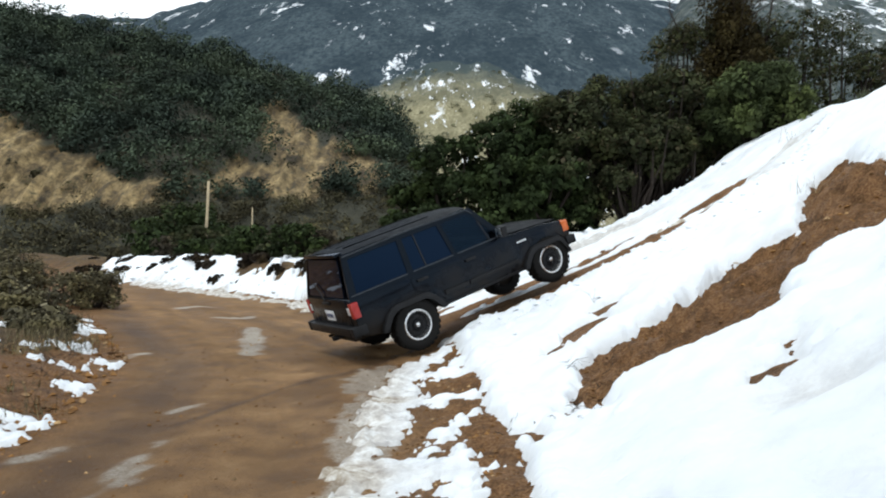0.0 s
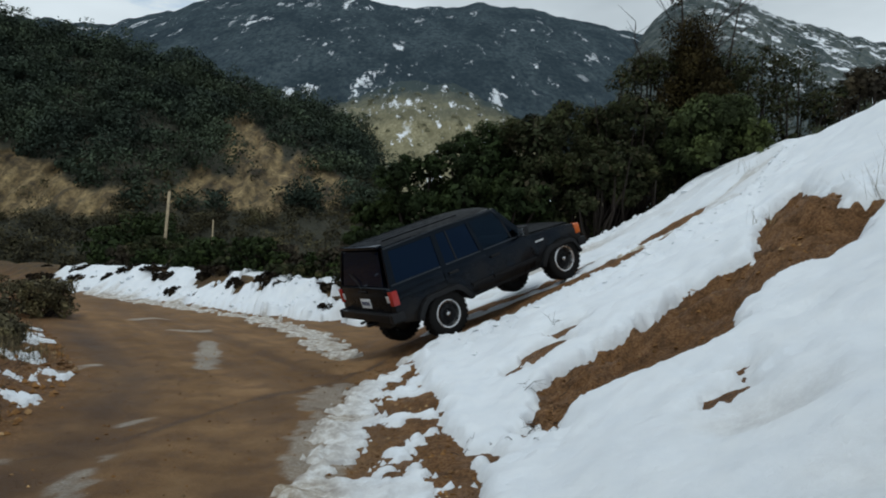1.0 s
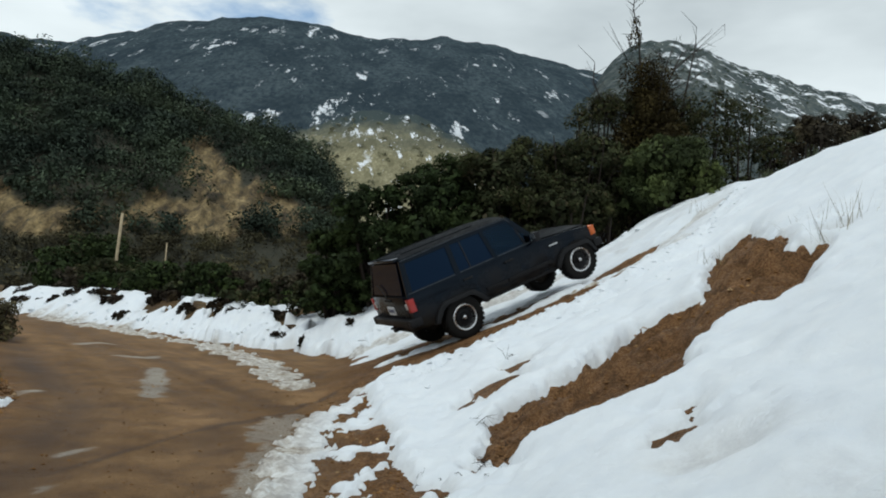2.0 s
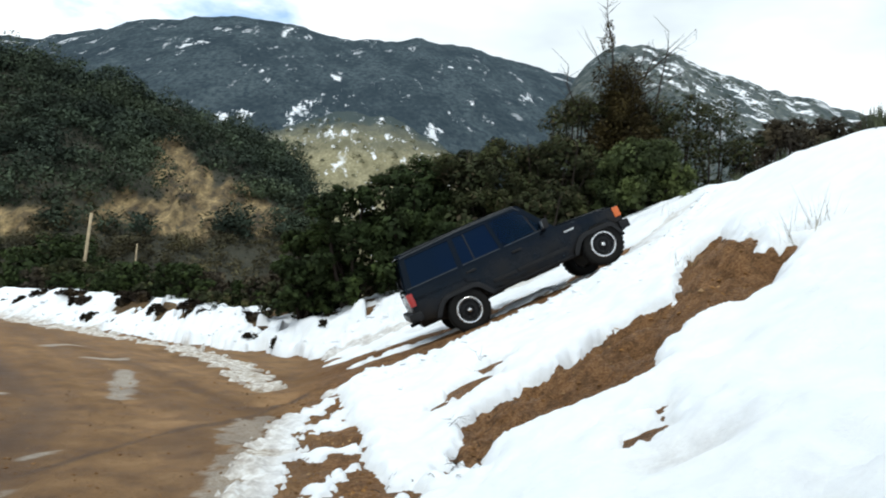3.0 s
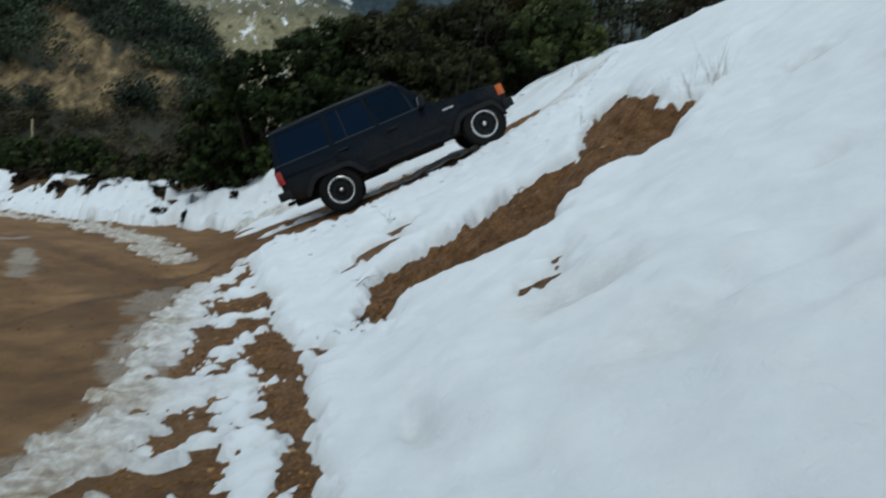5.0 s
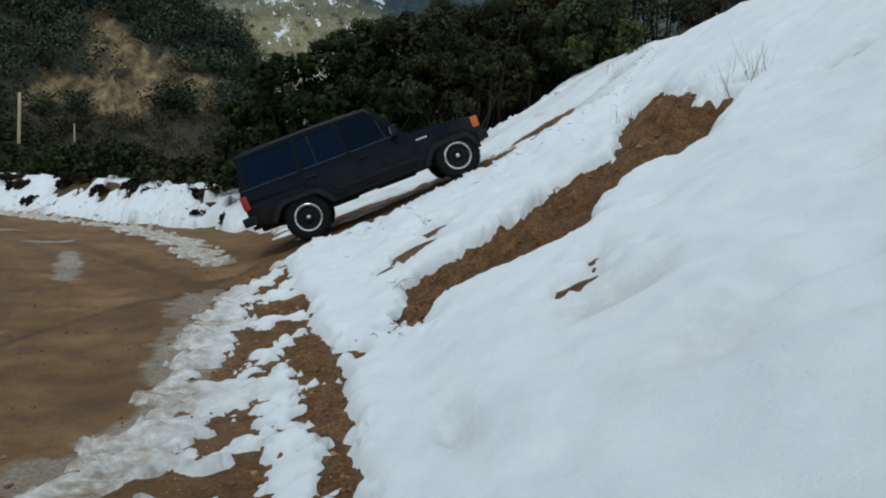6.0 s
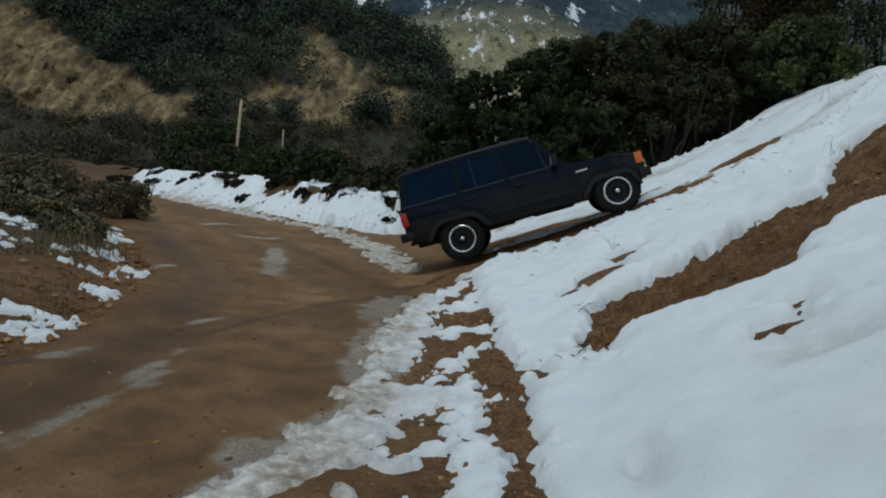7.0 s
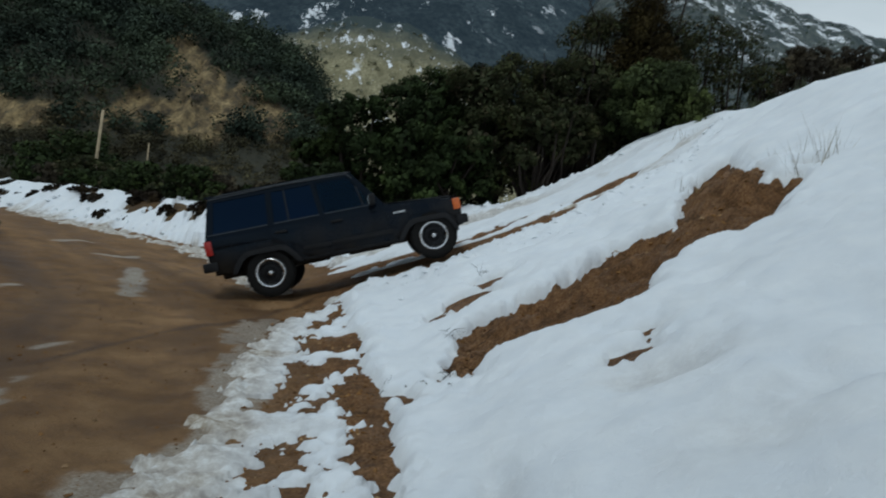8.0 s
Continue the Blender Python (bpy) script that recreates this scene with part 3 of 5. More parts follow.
hill, HX, HY, HZ, HV, HB = ridge("hillside", HILL, (-1.1, -0.8, -0.575, -0.5, -0.39, -0.28, -0.245, -0.165, -0.098, -0.062, -0.04, -0.03, -0.015, 0.03), (0.36, 0.34, 0.302, 0.288, 0.262, 0.24, 0.225, 0.203, 0.182, 0.155, 0.128, 0.10, 0.05, -0.03), 75, 140, -3,
    "brushy hillside with a bare tan cliff and slide", 9, 7, 420, 130, bare_places)
_, *GRASS_AT, _ = ridge("grassy_slope", SUNLIT_GRASS, (-0.30, -0.16, -0.086, -0.016, 0.064, 0.111, 0.2, 0.33), (0.12, 0.17, 0.205, 0.232, 0.230, 0.208, 0.15, 0.06), 190, 420, -10, "grassy slope painted pale as sunlit, flecked with snow", 7, 31)
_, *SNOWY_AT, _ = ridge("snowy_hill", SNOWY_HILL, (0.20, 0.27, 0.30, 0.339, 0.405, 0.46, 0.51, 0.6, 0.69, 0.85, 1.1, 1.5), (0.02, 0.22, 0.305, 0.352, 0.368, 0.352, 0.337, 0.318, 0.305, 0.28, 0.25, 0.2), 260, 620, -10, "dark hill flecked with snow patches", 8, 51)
ridge("mountain", MOUNTAIN, (-1.4, -0.9, -0.6, -0.491, -0.387, -0.297, -0.22, -0.118, -0.06, -0.002, 0.095, 0.196, 0.268, 0.36, 0.7, 1.2), (0.30, 0.30, 0.30, 0.294, 0.287, 0.318, 0.336, 0.345, 0.337, 0.328, 0.340, 0.329, 0.315, 0.30, 0.28, 0.25), 480, 1500, -12, "dark brushy mountain with snow patches and painted blue haze", 80, 71, 320, 120)


# ---- leaves and plants ----
def leaf_cloud(rng, clumps, count, size, flat=1.0, tight=0.45, round_off=0.62):
    """Leaf blades (quads) in the outer shell of egg-shaped clumps (x, y, z, rx, ry, rz), and the clumps' outward directions."""
    clumps = np.array(clumps, float)
    share = (clumps[:, 3] * clumps[:, 4] + clumps[:, 4] * clumps[:, 5]) ** 0.9
    pick = rng.choice(len(clumps), count, p=share / share.sum())
    d = rng.normal(size=(count, 3)) + (0, 0, 0.25)
    d /= np.linalg.norm(d, axis=1)[:, None]
    r = rng.uniform(tight, 1.0, count) ** 0.45 * rng.uniform(0.86, 1.12, count)
    c = clumps[pick]
    p = c[:, :3] + d * c[:, 3:6] * r[:, None]
    normal = d * 0.8 + rng.normal(size=(count, 3)) * 0.45 + (0, 0, 0.3)
    normal /= np.linalg.norm(normal, axis=1)[:, None]
    side = np.cross(normal, rng.normal(size=(count, 3)))
    side /= np.linalg.norm(side, axis=1)[:, None] + 1e-9
    other = np.cross(normal, side)
    s = size * rng.uniform(0.6, 1.4, (count, 1))
    v = np.stack([p - side * s, p - other * s * 0.5 * flat + normal * s * 0.15, p + side * s, p + other * s * 0.5 * flat + normal * s * 0.15], 1).reshape(-1, 3)
    out = round_off * d + (1 - round_off) * normal
    out /= np.linalg.norm(out, axis=1)[:, None]
    return v, np.arange(count * 4).reshape(-1, 4), np.repeat(out, 4, 0)


def tube(path, radii, sides=7):
    """Vertices and faces of a bent, tapering tube."""
    path = [Vector(p) for p in path]
    v, f = [], []
    for k, p in enumerate(path):
        t = (path[min(k + 1, len(path) - 1)] - path[max(k - 1, 0)]).normalized()
        q = t.to_track_quat("Z", "Y")
        v += [tuple(p + q @ Vector((radii[k] * math.cos(2 * math.pi * s / sides), radii[k] * math.sin(2 * math.pi * s / sides), 0))) for s in range(sides)]
    for k in range(len(path) - 1):
        f += [(k * sides + s, k * sides + (s + 1) % sides, (k + 1) * sides + (s + 1) % sides, (k + 1) * sides + s) for s in range(sides)]
    return v, f


def joined_tubes(list_of):
    V, F = [], []
    for path, radii, *sides in list_of:
        v, f = tube(path, radii, *(sides or [6]))
        F += [tuple(i + len(V) for i in q) for q in f]
        V += v
    return np.array(V), np.array(F)


def ground_at(x, y):
    return float(height(np.array([x], float), np.array([y], float))[0])


def shrub(name, label, x, y, radius, top, mat, leaves, size, seed, lobes=9, low=0.0, group="", category="bush", leggy=False):
    """A many-stemmed shrub: bent stems from the root and a crown of leafy lobes with gaps."""
    rng = np.random.default_rng(seed)
    z0 = ground_at(x, y) - 0.15
    tall = top - z0
    root = tagged(new(name), label, category, group)
    root.matrix_world = Matrix.Translation((x, y, z0))
    clumps, inner, stems = [], [], []
    for k in range(lobes):
        ang = k * 2.4 + rng.uniform(-0.4, 0.4)
        rr = radius * math.sqrt((k + 0.5) / lobes) * 0.8
        h = tall * (rng.uniform(0.42, 0.8) if k > 1 else 0.78) * (1 - 0.25 * (rr / radius) ** 2)
        s = radius * rng.uniform(0.34, 0.52)
        c = (rr * math.cos(ang), rr * math.sin(ang), max(h, low))
        lower = (c[0] * 1.15, c[1] * 1.15, c[2] * rng.uniform(0.35, 0.6))
        for (px, py, pz), big, tufts in ((c, s, 15),) if leggy else ((c, s, 15), (lower, s * 0.8, 8)):
            inner.append((px, py, pz, big * 0.8, big * 0.8, big * 0.7))
            for _ in range(tufts):
                u = rng.normal(size=3) + (0, 0, 0.45)
                u /= np.linalg.norm(u)
                q = big * rng.uniform(0.20, 0.42)
                clumps.append((px + u[0] * big * 0.85, py + u[1] * big * 0.85, min(pz + u[2] * big * 0.75, tall - q * 0.6), q, q, q * 0.75))
        mid = (c[0] * 0.45 + rng.uniform(-0.15, 0.15), c[1] * 0.45 + rng.uniform(-0.15, 0.15), c[2] * 0.5)
        stems.append(([(c[0] * 0.08, c[1] * 0.08, 0), mid, c, (c[0] * 1.1, c[1] * 1.1, c[2] + s * 0.8)], [0.07, 0.05, 0.025, 0.008]))
        for _ in range(5 if leggy else 0):
            u = rng.normal(size=3) * radius * 0.22
            stems.append(([(c[0] * 0.15 + u[0] * 0.4, c[1] * 0.15 + u[1] * 0.4, 0), (mid[0] + u[0], mid[1] + u[1], mid[2]), (c[0] + u[0], c[1] + u[1], c[2] + u[2] * 0.5)], [0.04, 0.028, 0.012]))
    v, f, n = leaf_cloud(rng, clumps, leaves, size, 1.0, 0.3)
    v2, f2, n2 = leaf_cloud(rng, inner, leaves // 7, size * 2.0, 1.3, 0.1)
    v, f, n = np.concatenate([v, v2]), np.concatenate([f, f2 + len(v)]), np.concatenate([n, n2])
    v[:, 2] = np.maximum(v[:, 2], 0.02)
    crown = new("crown", mesh_of("crown", v, f, mat, None, True, n))
    crown.parent = root
    v, f = joined_tubes(stems)
    trunk = new("trunk", mesh_of("trunk", v, f, BARK))
    trunk.parent = root
    return root


BUSH = "dense green leafy shrub behind the snowy trail"
for k, (x, y, r, top, mat, n) in enumerate(((-0.75, 20.6, 1.0, 3.6, LEAF_GREEN, 20000), (0.35, 20.2, 1.25, 5.0, LEAF_GREEN, 21000), (1.9, 20.6, 1.6, 5.7, LEAF_GREEN, 27000), (3.9, 20.8, 1.9, 6.5, LEAF_OLIVE, 30000),
                                             (6.0, 21.0, 1.9, 6.7, LEAF_OLIVE, 30000), (2.7, 19.6, 1.2, 3.9, LEAF_GREEN, 20000), (4.9, 19.8, 1.2, 4.9, LEAF_OLIVE, 18000))):
    shrub("shrub", BUSH, x, y, r, top, mat, n, 0.040, 300 + k, group="shrubs behind the trail", leggy=k in (4, 6))
shrub("shrub", "bright green rounded shrub above the snow crest", 8.0, 19.4, 1.45, 6.15, LEAF_BRIGHT, 30000, 0.037, 320, 11, group="shrubs behind the trail")
for k, (x, y, r, top) in enumerate(((7.7, 26, 1.5, 10.4), (11.6, 25.5, 1.7, 10.8), (11.0, 25.0, 1.2, 9.8), (13.0, 25.5, 1.6, 10.6), (14.6, 25.5, 1.4, 9.8), (12.4, 20, 1.0, 7.6), (13.8, 20, 1.0, 8.0), (15.2, 20, 1.1, 8.2), (8.2, 26.4, 1.3, 11.0), (9.1, 26.8, 1.5, 11.3), (11.0, 26.6, 1.5, 11.0))):
    shrub("shrub", "sparse grey-green shrub behind the snow crest", x, y, r, top, LEAF_OLIVE if k < 5 or k > 7 else LEAF_GREY, 8000, 0.038, 330 + k, group="shrubs behind the crest")
def tall_tree():
    tree = shrub("tall_tree", "brown-green scraggly tree with bare dead top", 9.9, 26, 1.75, 11.2, LEAF_RUST, 15000, 0.055, 350, 19, 3.0, category="tree")
    rng = np.random.default_rng(77)
    twigs = []
    for k in range(34):
        a, h = rng.uniform(0, 6.28), rng.uniform(5.5, 8.6)
        s = (0.8 * math.cos(a) * rng.random(), 0.8 * math.sin(a) * rng.random(), h)
        reach, up = rng.uniform(0.5, 2.3), rng.uniform(0.3, 1.6)
        e = (s[0] + reach * math.cos(a), s[1] + reach * math.sin(a), h + up)
        m = tuple((p + q) / 2 + rng.uniform(-0.15, 0.15) for p, q in zip(s, e))
        twigs.append(([s, m, e], [0.025, 0.015, 0.005], 4))
        for _ in range(4):
            q = tuple(v + rng.uniform(-0.5, 0.5) for v in e)
            twigs.append(([m if rng.random() < 0.5 else e, q], [0.010, 0.004], 3))
    for bx, top in ((-0.75, 12.1), (1.6, 11.0), (-2.1, 9.4)):
        lead = [(bx * 0.5, 0, 6.0), (bx * 0.8, 0.1, top - 2.4), (bx - 0.15, 0, top - 1.2), (bx - 0.1, 0.1, top - 0.5), (bx - 0.75, 0, top)]
        twigs.append((lead, [0.07, 0.03, 0.02, 0.012, 0.005], 5))
        for _ in range(16):
            h = top - rng.uniform(0.7, 2.4)
            s = (bx - 0.1, 0.05, h)
            twigs.append(([s, (s[0] + rng.uniform(-0.45, 0.45), rng.uniform(-0.4, 0.4), h + rng.uniform(0.05, 0.5))], [0.012, 0.004], 3))
    mass = []
    for k in range(46):
        h = 3.5 + 5.3 * (k / 45) ** 0.7
        wide = 1.8 - 0.75 * ((h - 3.5) / 5.6) ** 1.6
        a = k * 2.4
        r = wide * rng.uniform(0.28, 0.5)
        mass.append((wide * 0.75 * math.cos(a) * rng.random() - 0.25, wide * 0.75 * math.sin(a) * rng.random(), h, r, r, r * 1.2))
    lv, lf, ln = leaf_cloud(rng, mass, 18000, 0.05)
    inner = new("upper_crown", mesh_of("upper_crown", lv, lf, LEAF_RUST, None, True, ln))
    inner.parent = tree
    v, f = joined_tubes(twigs)
    dead = new("dead_branch", mesh_of("dead_branch", v, f, BARK))
    dead.parent = tree
    z0 = tree.location.z
    clumps = [(-0.8, 0, 9.8, 0.26, 0.26, 0.4), (-0.75, 0, 10.4, 0.15, 0.15, 0.25)]
    v, f, n = leaf_cloud(rng, clumps, 260, 0.05)
    tuft = new("top_tuft", mesh_of("top_tuft", v, f, LEAF_RUST, None, True, n))
    tuft.parent = tree
    tagged(tuft, kind="stuff")


tall_tree()
for k, (x, y, r, top) in enumerate(((-13.6, 40, 3.0, 3.7), (-10.6, 39, 1.8, 2.6))):
    shrub("shrub", "dark green rounded shrub beside the far road", x, y, r, top, LEAF_GREEN, 12000, 0.085, 360 + k, group="shrubs by the far road")
for k in range(16):
    x = -12 + k * 0.86
    y = float(np.interp(x, BERM_X, BERM_Y)) + 4.6 + 0.8 * math.sin(k * 2.3)
    shrub("shrub", "low grey-brown dry scrub on the road's snowy edge", x, y, 1.1, 1.9 + 0.5 * math.sin(k * 1.7), (LEAF_GREY, LEAF_OLIVE, LEAF_GREEN)[(k * 7) % 3], 3500, 0.055, 370 + k, 6, group="scrub on the road's edge")


def brush_clumps(name, label, X, Y, Z, idx, size, leaf, leaves, mat, seed, soft=0.85):
    """Low rounded clumps of brush on a slope, each of many small leaf blades."""
    rng = np.random.default_rng(seed)
    V, F, N, n = [], [], [], 0
    for i in idx:
        r = rng.uniform(*size)
        c = np.array([X[i], Y[i], Z[i]]) + rng.normal(size=3) * (0.4 * r, 0.4 * r, 0.05 * r)
        clumps = [(c[0], c[1], c[2] + r * 0.35, r, r, r * 0.75)]
        for _ in range(6):
            u = rng.normal(size=3) + (0, -0.5, 0.5)
            u /= np.linalg.norm(u)
            q = r * rng.uniform(0.25, 0.45)
            clumps.append((c[0] + u[0] * r * 0.85, c[1] + u[1] * r * 0.85, c[2] + r * (0.35 + 0.65 * u[2]), q, q, q * 0.85))
        v, f, m = leaf_cloud(rng, clumps, leaves, leaf, 1.2, 0.45, soft)
        V.append(v), F.append(f + n), N.append(m)
        n += len(v)
    tagged(new(name, mesh_of(name, np.concatenate(V), np.concatenate(F), mat, None, True, np.concatenate(N))), label, "scrub", kind="stuff")


def grow_slopes():
    rng = np.random.default_rng(5)
    X, Y, Z, V, B = HX.ravel(), HY.ravel(), HZ.ravel(), HV.ravel(), HB.ravel()
    el = (Z - 1.7) / Y
    on = (V > 0.02) & (V < 1.05)
    brush_clumps("hillside_scrub", "dense dark chaparral covering the hillside", X, Y, Z, rng.choice(np.flatnonzero(on & (B < 0.35) & (el > 0.055)), 1800), (1.2, 3.2), 0.205, 195, LEAF_FAR, 6)
    brush_clumps("cliff_scrub", "dry brown scrub on the cliff and its foot", X, Y, Z, rng.choice(np.flatnonzero(on & (el < 0.10) & ((B < 0.4) | (rng.random(V.size) < 0.05))), 1200), (0.5, 1.5), 0.13, 80, LEAF_FOOT, 7)
    for name, label, (x, y, z, v), count, size, mat, seed in (("slope_scrub", "scattered grey-olive brush on the grassy slope", GRASS_AT, 260, (0.8, 2.0), LEAF_SLOPE, 8), ("snowy_hill_scrub", "scattered dark brush on the snow-flecked hill", SNOWY_AT, 1400, (1.0, 2.6), LEAF_FAR, 9)):
        x, y, z, v = x.ravel(), y.ravel(), z.ravel(), v.ravel()
        brush_clumps(name, label, x, y, z, rng.choice(np.flatnonzero((v > 0.15) & (v < 0.96)), count), size, 0.40, 40, mat, seed)


grow_slopes()

# dark scrub poking through the snowy lip of the road
scrub_rng = np.random.default_rng(12)
for k in range(34):
    x = -17 + k * 0.52 + scrub_rng.uniform(-0.4, 0.4)
    y = float(np.interp(x, BERM_X, BERM_Y)) + scrub_rng.uniform(0.5, 2.6)
    r = scrub_rng.uniform(0.16, 0.6)
    shrub("low_scrub", "small dark bare scrub poking through roadside snow", x, y, r, ground_at(x, y) + scrub_rng.uniform(0.05, 0.32), LEAF_DARK, int(250 + 1500 * r), 0.05, 500 + k, 5, group="scrub in the roadside snow")
for k, (x, y, r, top) in enumerate(((-8.1, 14.6, 0.9, 0.72), (-9.4, 15.4, 1.1, 0.95), (-7.0, 13.4, 0.6, 0.5), (-6.3, 12.0, 0.5, 0.5), (-9.0, 19.5, 1.0, 0.9), (-12.0, 21.5, 1.3, 1.1), (-15.5, 26.5, 1.5, 1.3), (-7.9, 11.4, 0.7, 0.75), (-6.7, 9.9, 0.5, 0.62))):
    shrub("shrub", "low brown dead brush on the road's verge", x, y, r, top, LEAF_BROWN, int(1500 + 4200 * r), 0.034, 540 + k, 7, group="verge shrubs")


def blades(name, label, x, y, count, length, spread, mat, seed, width=0.006, category="grass", up=0.5, base=0.1, group=""):
    """A tuft of thin, bent, tapering blades."""
    rng = np.random.default_rng(seed)
    V, F = [], []
    for k in range(count):
        a, lean = rng.uniform(0, 6.283), rng.uniform(0, spread)
        l = length * rng.uniform(0.55, 1.0)
        px, py = base * rng.normal(), base * rng.normal()
        d = np.array([math.cos(a) * math.sin(lean), math.sin(a) * math.sin(lean), math.cos(lean)])
        side = np.array([-math.sin(a), math.cos(a), 0]) * width
        for j, (t, w) in enumerate(((0, 1.0), (0.5, 0.8), (1.0, 0.12))):
            p = np.array([px, py, 0]) + d * l * t - np.array([0, 0, 1]) * (1 - up) * 0.25 * l * t * t * math.sin(lean)
            V += [p - side * w, p + side * w]
        n = len(V) - 6
        F += [(n, n + 1, n + 3, n + 2), (n + 2, n + 3, n + 5, n + 4)]
    ob = new(name, mesh_of(name, np.array(V), np.array(F), mat, None, False))
    ob.location = (x, y, ground_at(x, y) + 0.02)
    return tagged(ob, label, category, group)


blades("yucca", "spiky grey-green yucca on the snow crest", 9.05, 11.9, 130, 0.62, 1.4, YUCCA, 601, 0.016, "yucca", 0.9)
for k, (x, y, l) in enumerate(((8.9, 9.9, 0.35), (9.2, 8.25, 0.28), (9.0, 13.2, 0.4), (8.8, 14.2, 0.45), (8.4, 15.2, 0.4))):
    blades("dry_plant", "small dry plant on the snow crest", x, y, 40, l, 1.2, YUCCA, 610 + k, 0.010, "plant", 0.9, group="crest plants")
for k, (x, y, n, l, w) in enumerate(((5.55, 8.45, 14, 0.75, 0.5), (5.3, 8.2, 10, 0.5, 0.8), (5.85, 8.7, 14, 0.45, 0.7), (4.95, 10.2, 16, 0.3, 1.0), (5.6, 9.3, 12, 0.32, 1.1), (6.7, 14.8, 14, 0.4, 0.8))):
    blades("dry_grass", "thin dry straw stalks standing out of the snow", x, y, n, l, w, STRAW, 620 + k, 0.0035, "grass", 0.8, 0.16, "dry stalks")


verge_rng = np.random.default_rng(660)
for k in range(26):
    y = verge_rng.uniform(6.5, 15)
    x = float(np.interp(y, LEFT_EDGE_Y, LEFT_EDGE_X)) - 0.4 - verge_rng.exponential(0.9)
    blades("dry_grass", "tangled brown dry grass on the road's verge", x, y, 60, verge_rng.uniform(0.18, 0.42), 1.35, (STRAW, LEAF_BROWN, LEAF_BROWN)[k % 3], 661 + k, 0.004, "grass", 0.6, 0.18, "verge grass")


def bare_twigs(heaps):
    rng = np.random.default_rng(640)
    tubes = []
    for x, y, count, length in heaps:
        root = np.array([x, y, ground_at(x, y) + 0.03])
        for k in range(count):
            a = rng.uniform(0, 6.283)
            p = root + (rng.normal() * 0.12, rng.normal() * 0.12, 0.0)
            l = length * rng.uniform(0.5, 1.0)
            q = p + (l * math.cos(a) * 0.7, l * math.sin(a) * 0.7, l * rng.uniform(0.1, 0.6))
            m = (p + q) / 2 + (0, 0, l * 0.14)
            tubes.append(([tuple(p), tuple(m), tuple(q)], [0.0034, 0.0026, 0.001], 4))
            for _ in range(2):
                e = m + rng.normal(size=3) * l * 0.25
                tubes.append(([tuple(m), tuple(e)], [0.002, 0.0008], 3))
    v, f = joined_tubes(tubes)
    tagged(new("bare_twigs", mesh_of("bare_twigs", v, f, BARK)), "dark bare twigs lying at the edge of the snow", "twigs", kind="stuff")


bare_twigs(((1.42, 7.75, 8, 0.34), (0.95, 6.9, 6, 0.26), (1.25, 6.45, 8, 0.24), (1.1, 6.2, 7, 0.22), (1.5, 6.75, 6, 0.2), (0.65, 6.3, 4, 0.14), (2.1, 9.9, 5, 0.25), (-4.5, 8.6, 8, 0.35), (-4.9, 9.6, 10, 0.4), (-5.6, 10.8, 12, 0.45), (-5.3, 9.0, 10, 0.4), (-6.3, 12.3, 12, 0.5)))

# poles
for name, label, (x, y, z0), (x1, z1), r in (("utility_pole", "pale weathered wooden pole beside the far road", (-11.1, 35.5, -0.9), (-10.83, 4.45), 0.075), ("wooden_post", "thin pale post at the cliff's foot", (-14.95, 60, 0.5), (-14.9, 4.3), 0.06), ("utility_pole", "pale weathered wooden pole on the hillside", (-40.4, 121, 20), (-40.4, 27.6), 0.14)):
    v, f = joined_tubes([([(x, y, z0), ((x + x1) / 2, y, (z0 + z1) / 2), (x1, y, z1), (x1, y, z1 + 0.02)], [r, r * 0.9, r * 0.8, 0.01], 10)])
    tagged(new(name, mesh_of(name, v, f, DRY_WOOD)), label, "pole")


# ---- loose stones and clods of earth ----
def clods(name, label, mat, spots, seed, category="stones", lift=None):
    rng = np.random.default_rng(seed)
    base = np.array([(1, 0, 0), (-1, 0, 0), (0, 1, 0), (0, -1, 0), (0, 0, 1), (0, 0, -1)], float)
    tri = np.array([(0, 2, 4), (2, 1, 4), (1, 3, 4), (3, 0, 4), (2, 0, 5), (1, 2, 5), (3, 1, 5), (0, 3, 5)])
    V, F = [], []
    z = height(spots[:, 0], spots[:, 1])
    if lift is not None:
        z = z + lift
    for k, (x, y, s) in enumerate(spots):
        q = base * s * rng.uniform(0.6, 1.3, (6, 3)) * (1, 1, 0.7) + rng.normal(size=(6, 3)) * s * 0.12
        V.append(q + (x, y, z[k] + s * 0.2))
        F.append(tri + 6 * k)
    tagged(new(name, mesh_of(name, np.concatenate(V), np.concatenate(F), mat, None, False)), label, category, kind="stuff")


def scatter():
    rng = np.random.default_rng(9)
    out = []
    while len(out) < 900:
        x, y = rng.uniform(1.1, 5.8), rng.uniform(6.3, 11.3)
        if inside_of(np.array([x]), np.array([y]), SCAR)[0] < 0.05:
            out.append((x, y, 0.006 + 0.040 * rng.random() ** 7))
    for _ in range(2600):
        out.append((rng.uniform(-0.7, 0.75), rng.uniform(2.8, 11.5), 0.007 + 0.020 * rng.random() ** 5))
    for _ in range(1500):
        out.append((rng.uniform(-4.2, -0.6), 3 + 12 * rng.random() ** 1.5, 0.006 + 0.018 * rng.random() ** 6))
    for _ in range(1100):
        y = rng.uniform(5, 16)
        out.append((float(np.interp(y, LEFT_EDGE_Y, LEFT_EDGE_X)) - rng.exponential(0.5), y, 0.012 + 0.05 * rng.random() ** 4))
    return np.array(out)


clods("loose_stones", "loose brown clods and small stones on bare earth", CLOD, scatter(), 10)


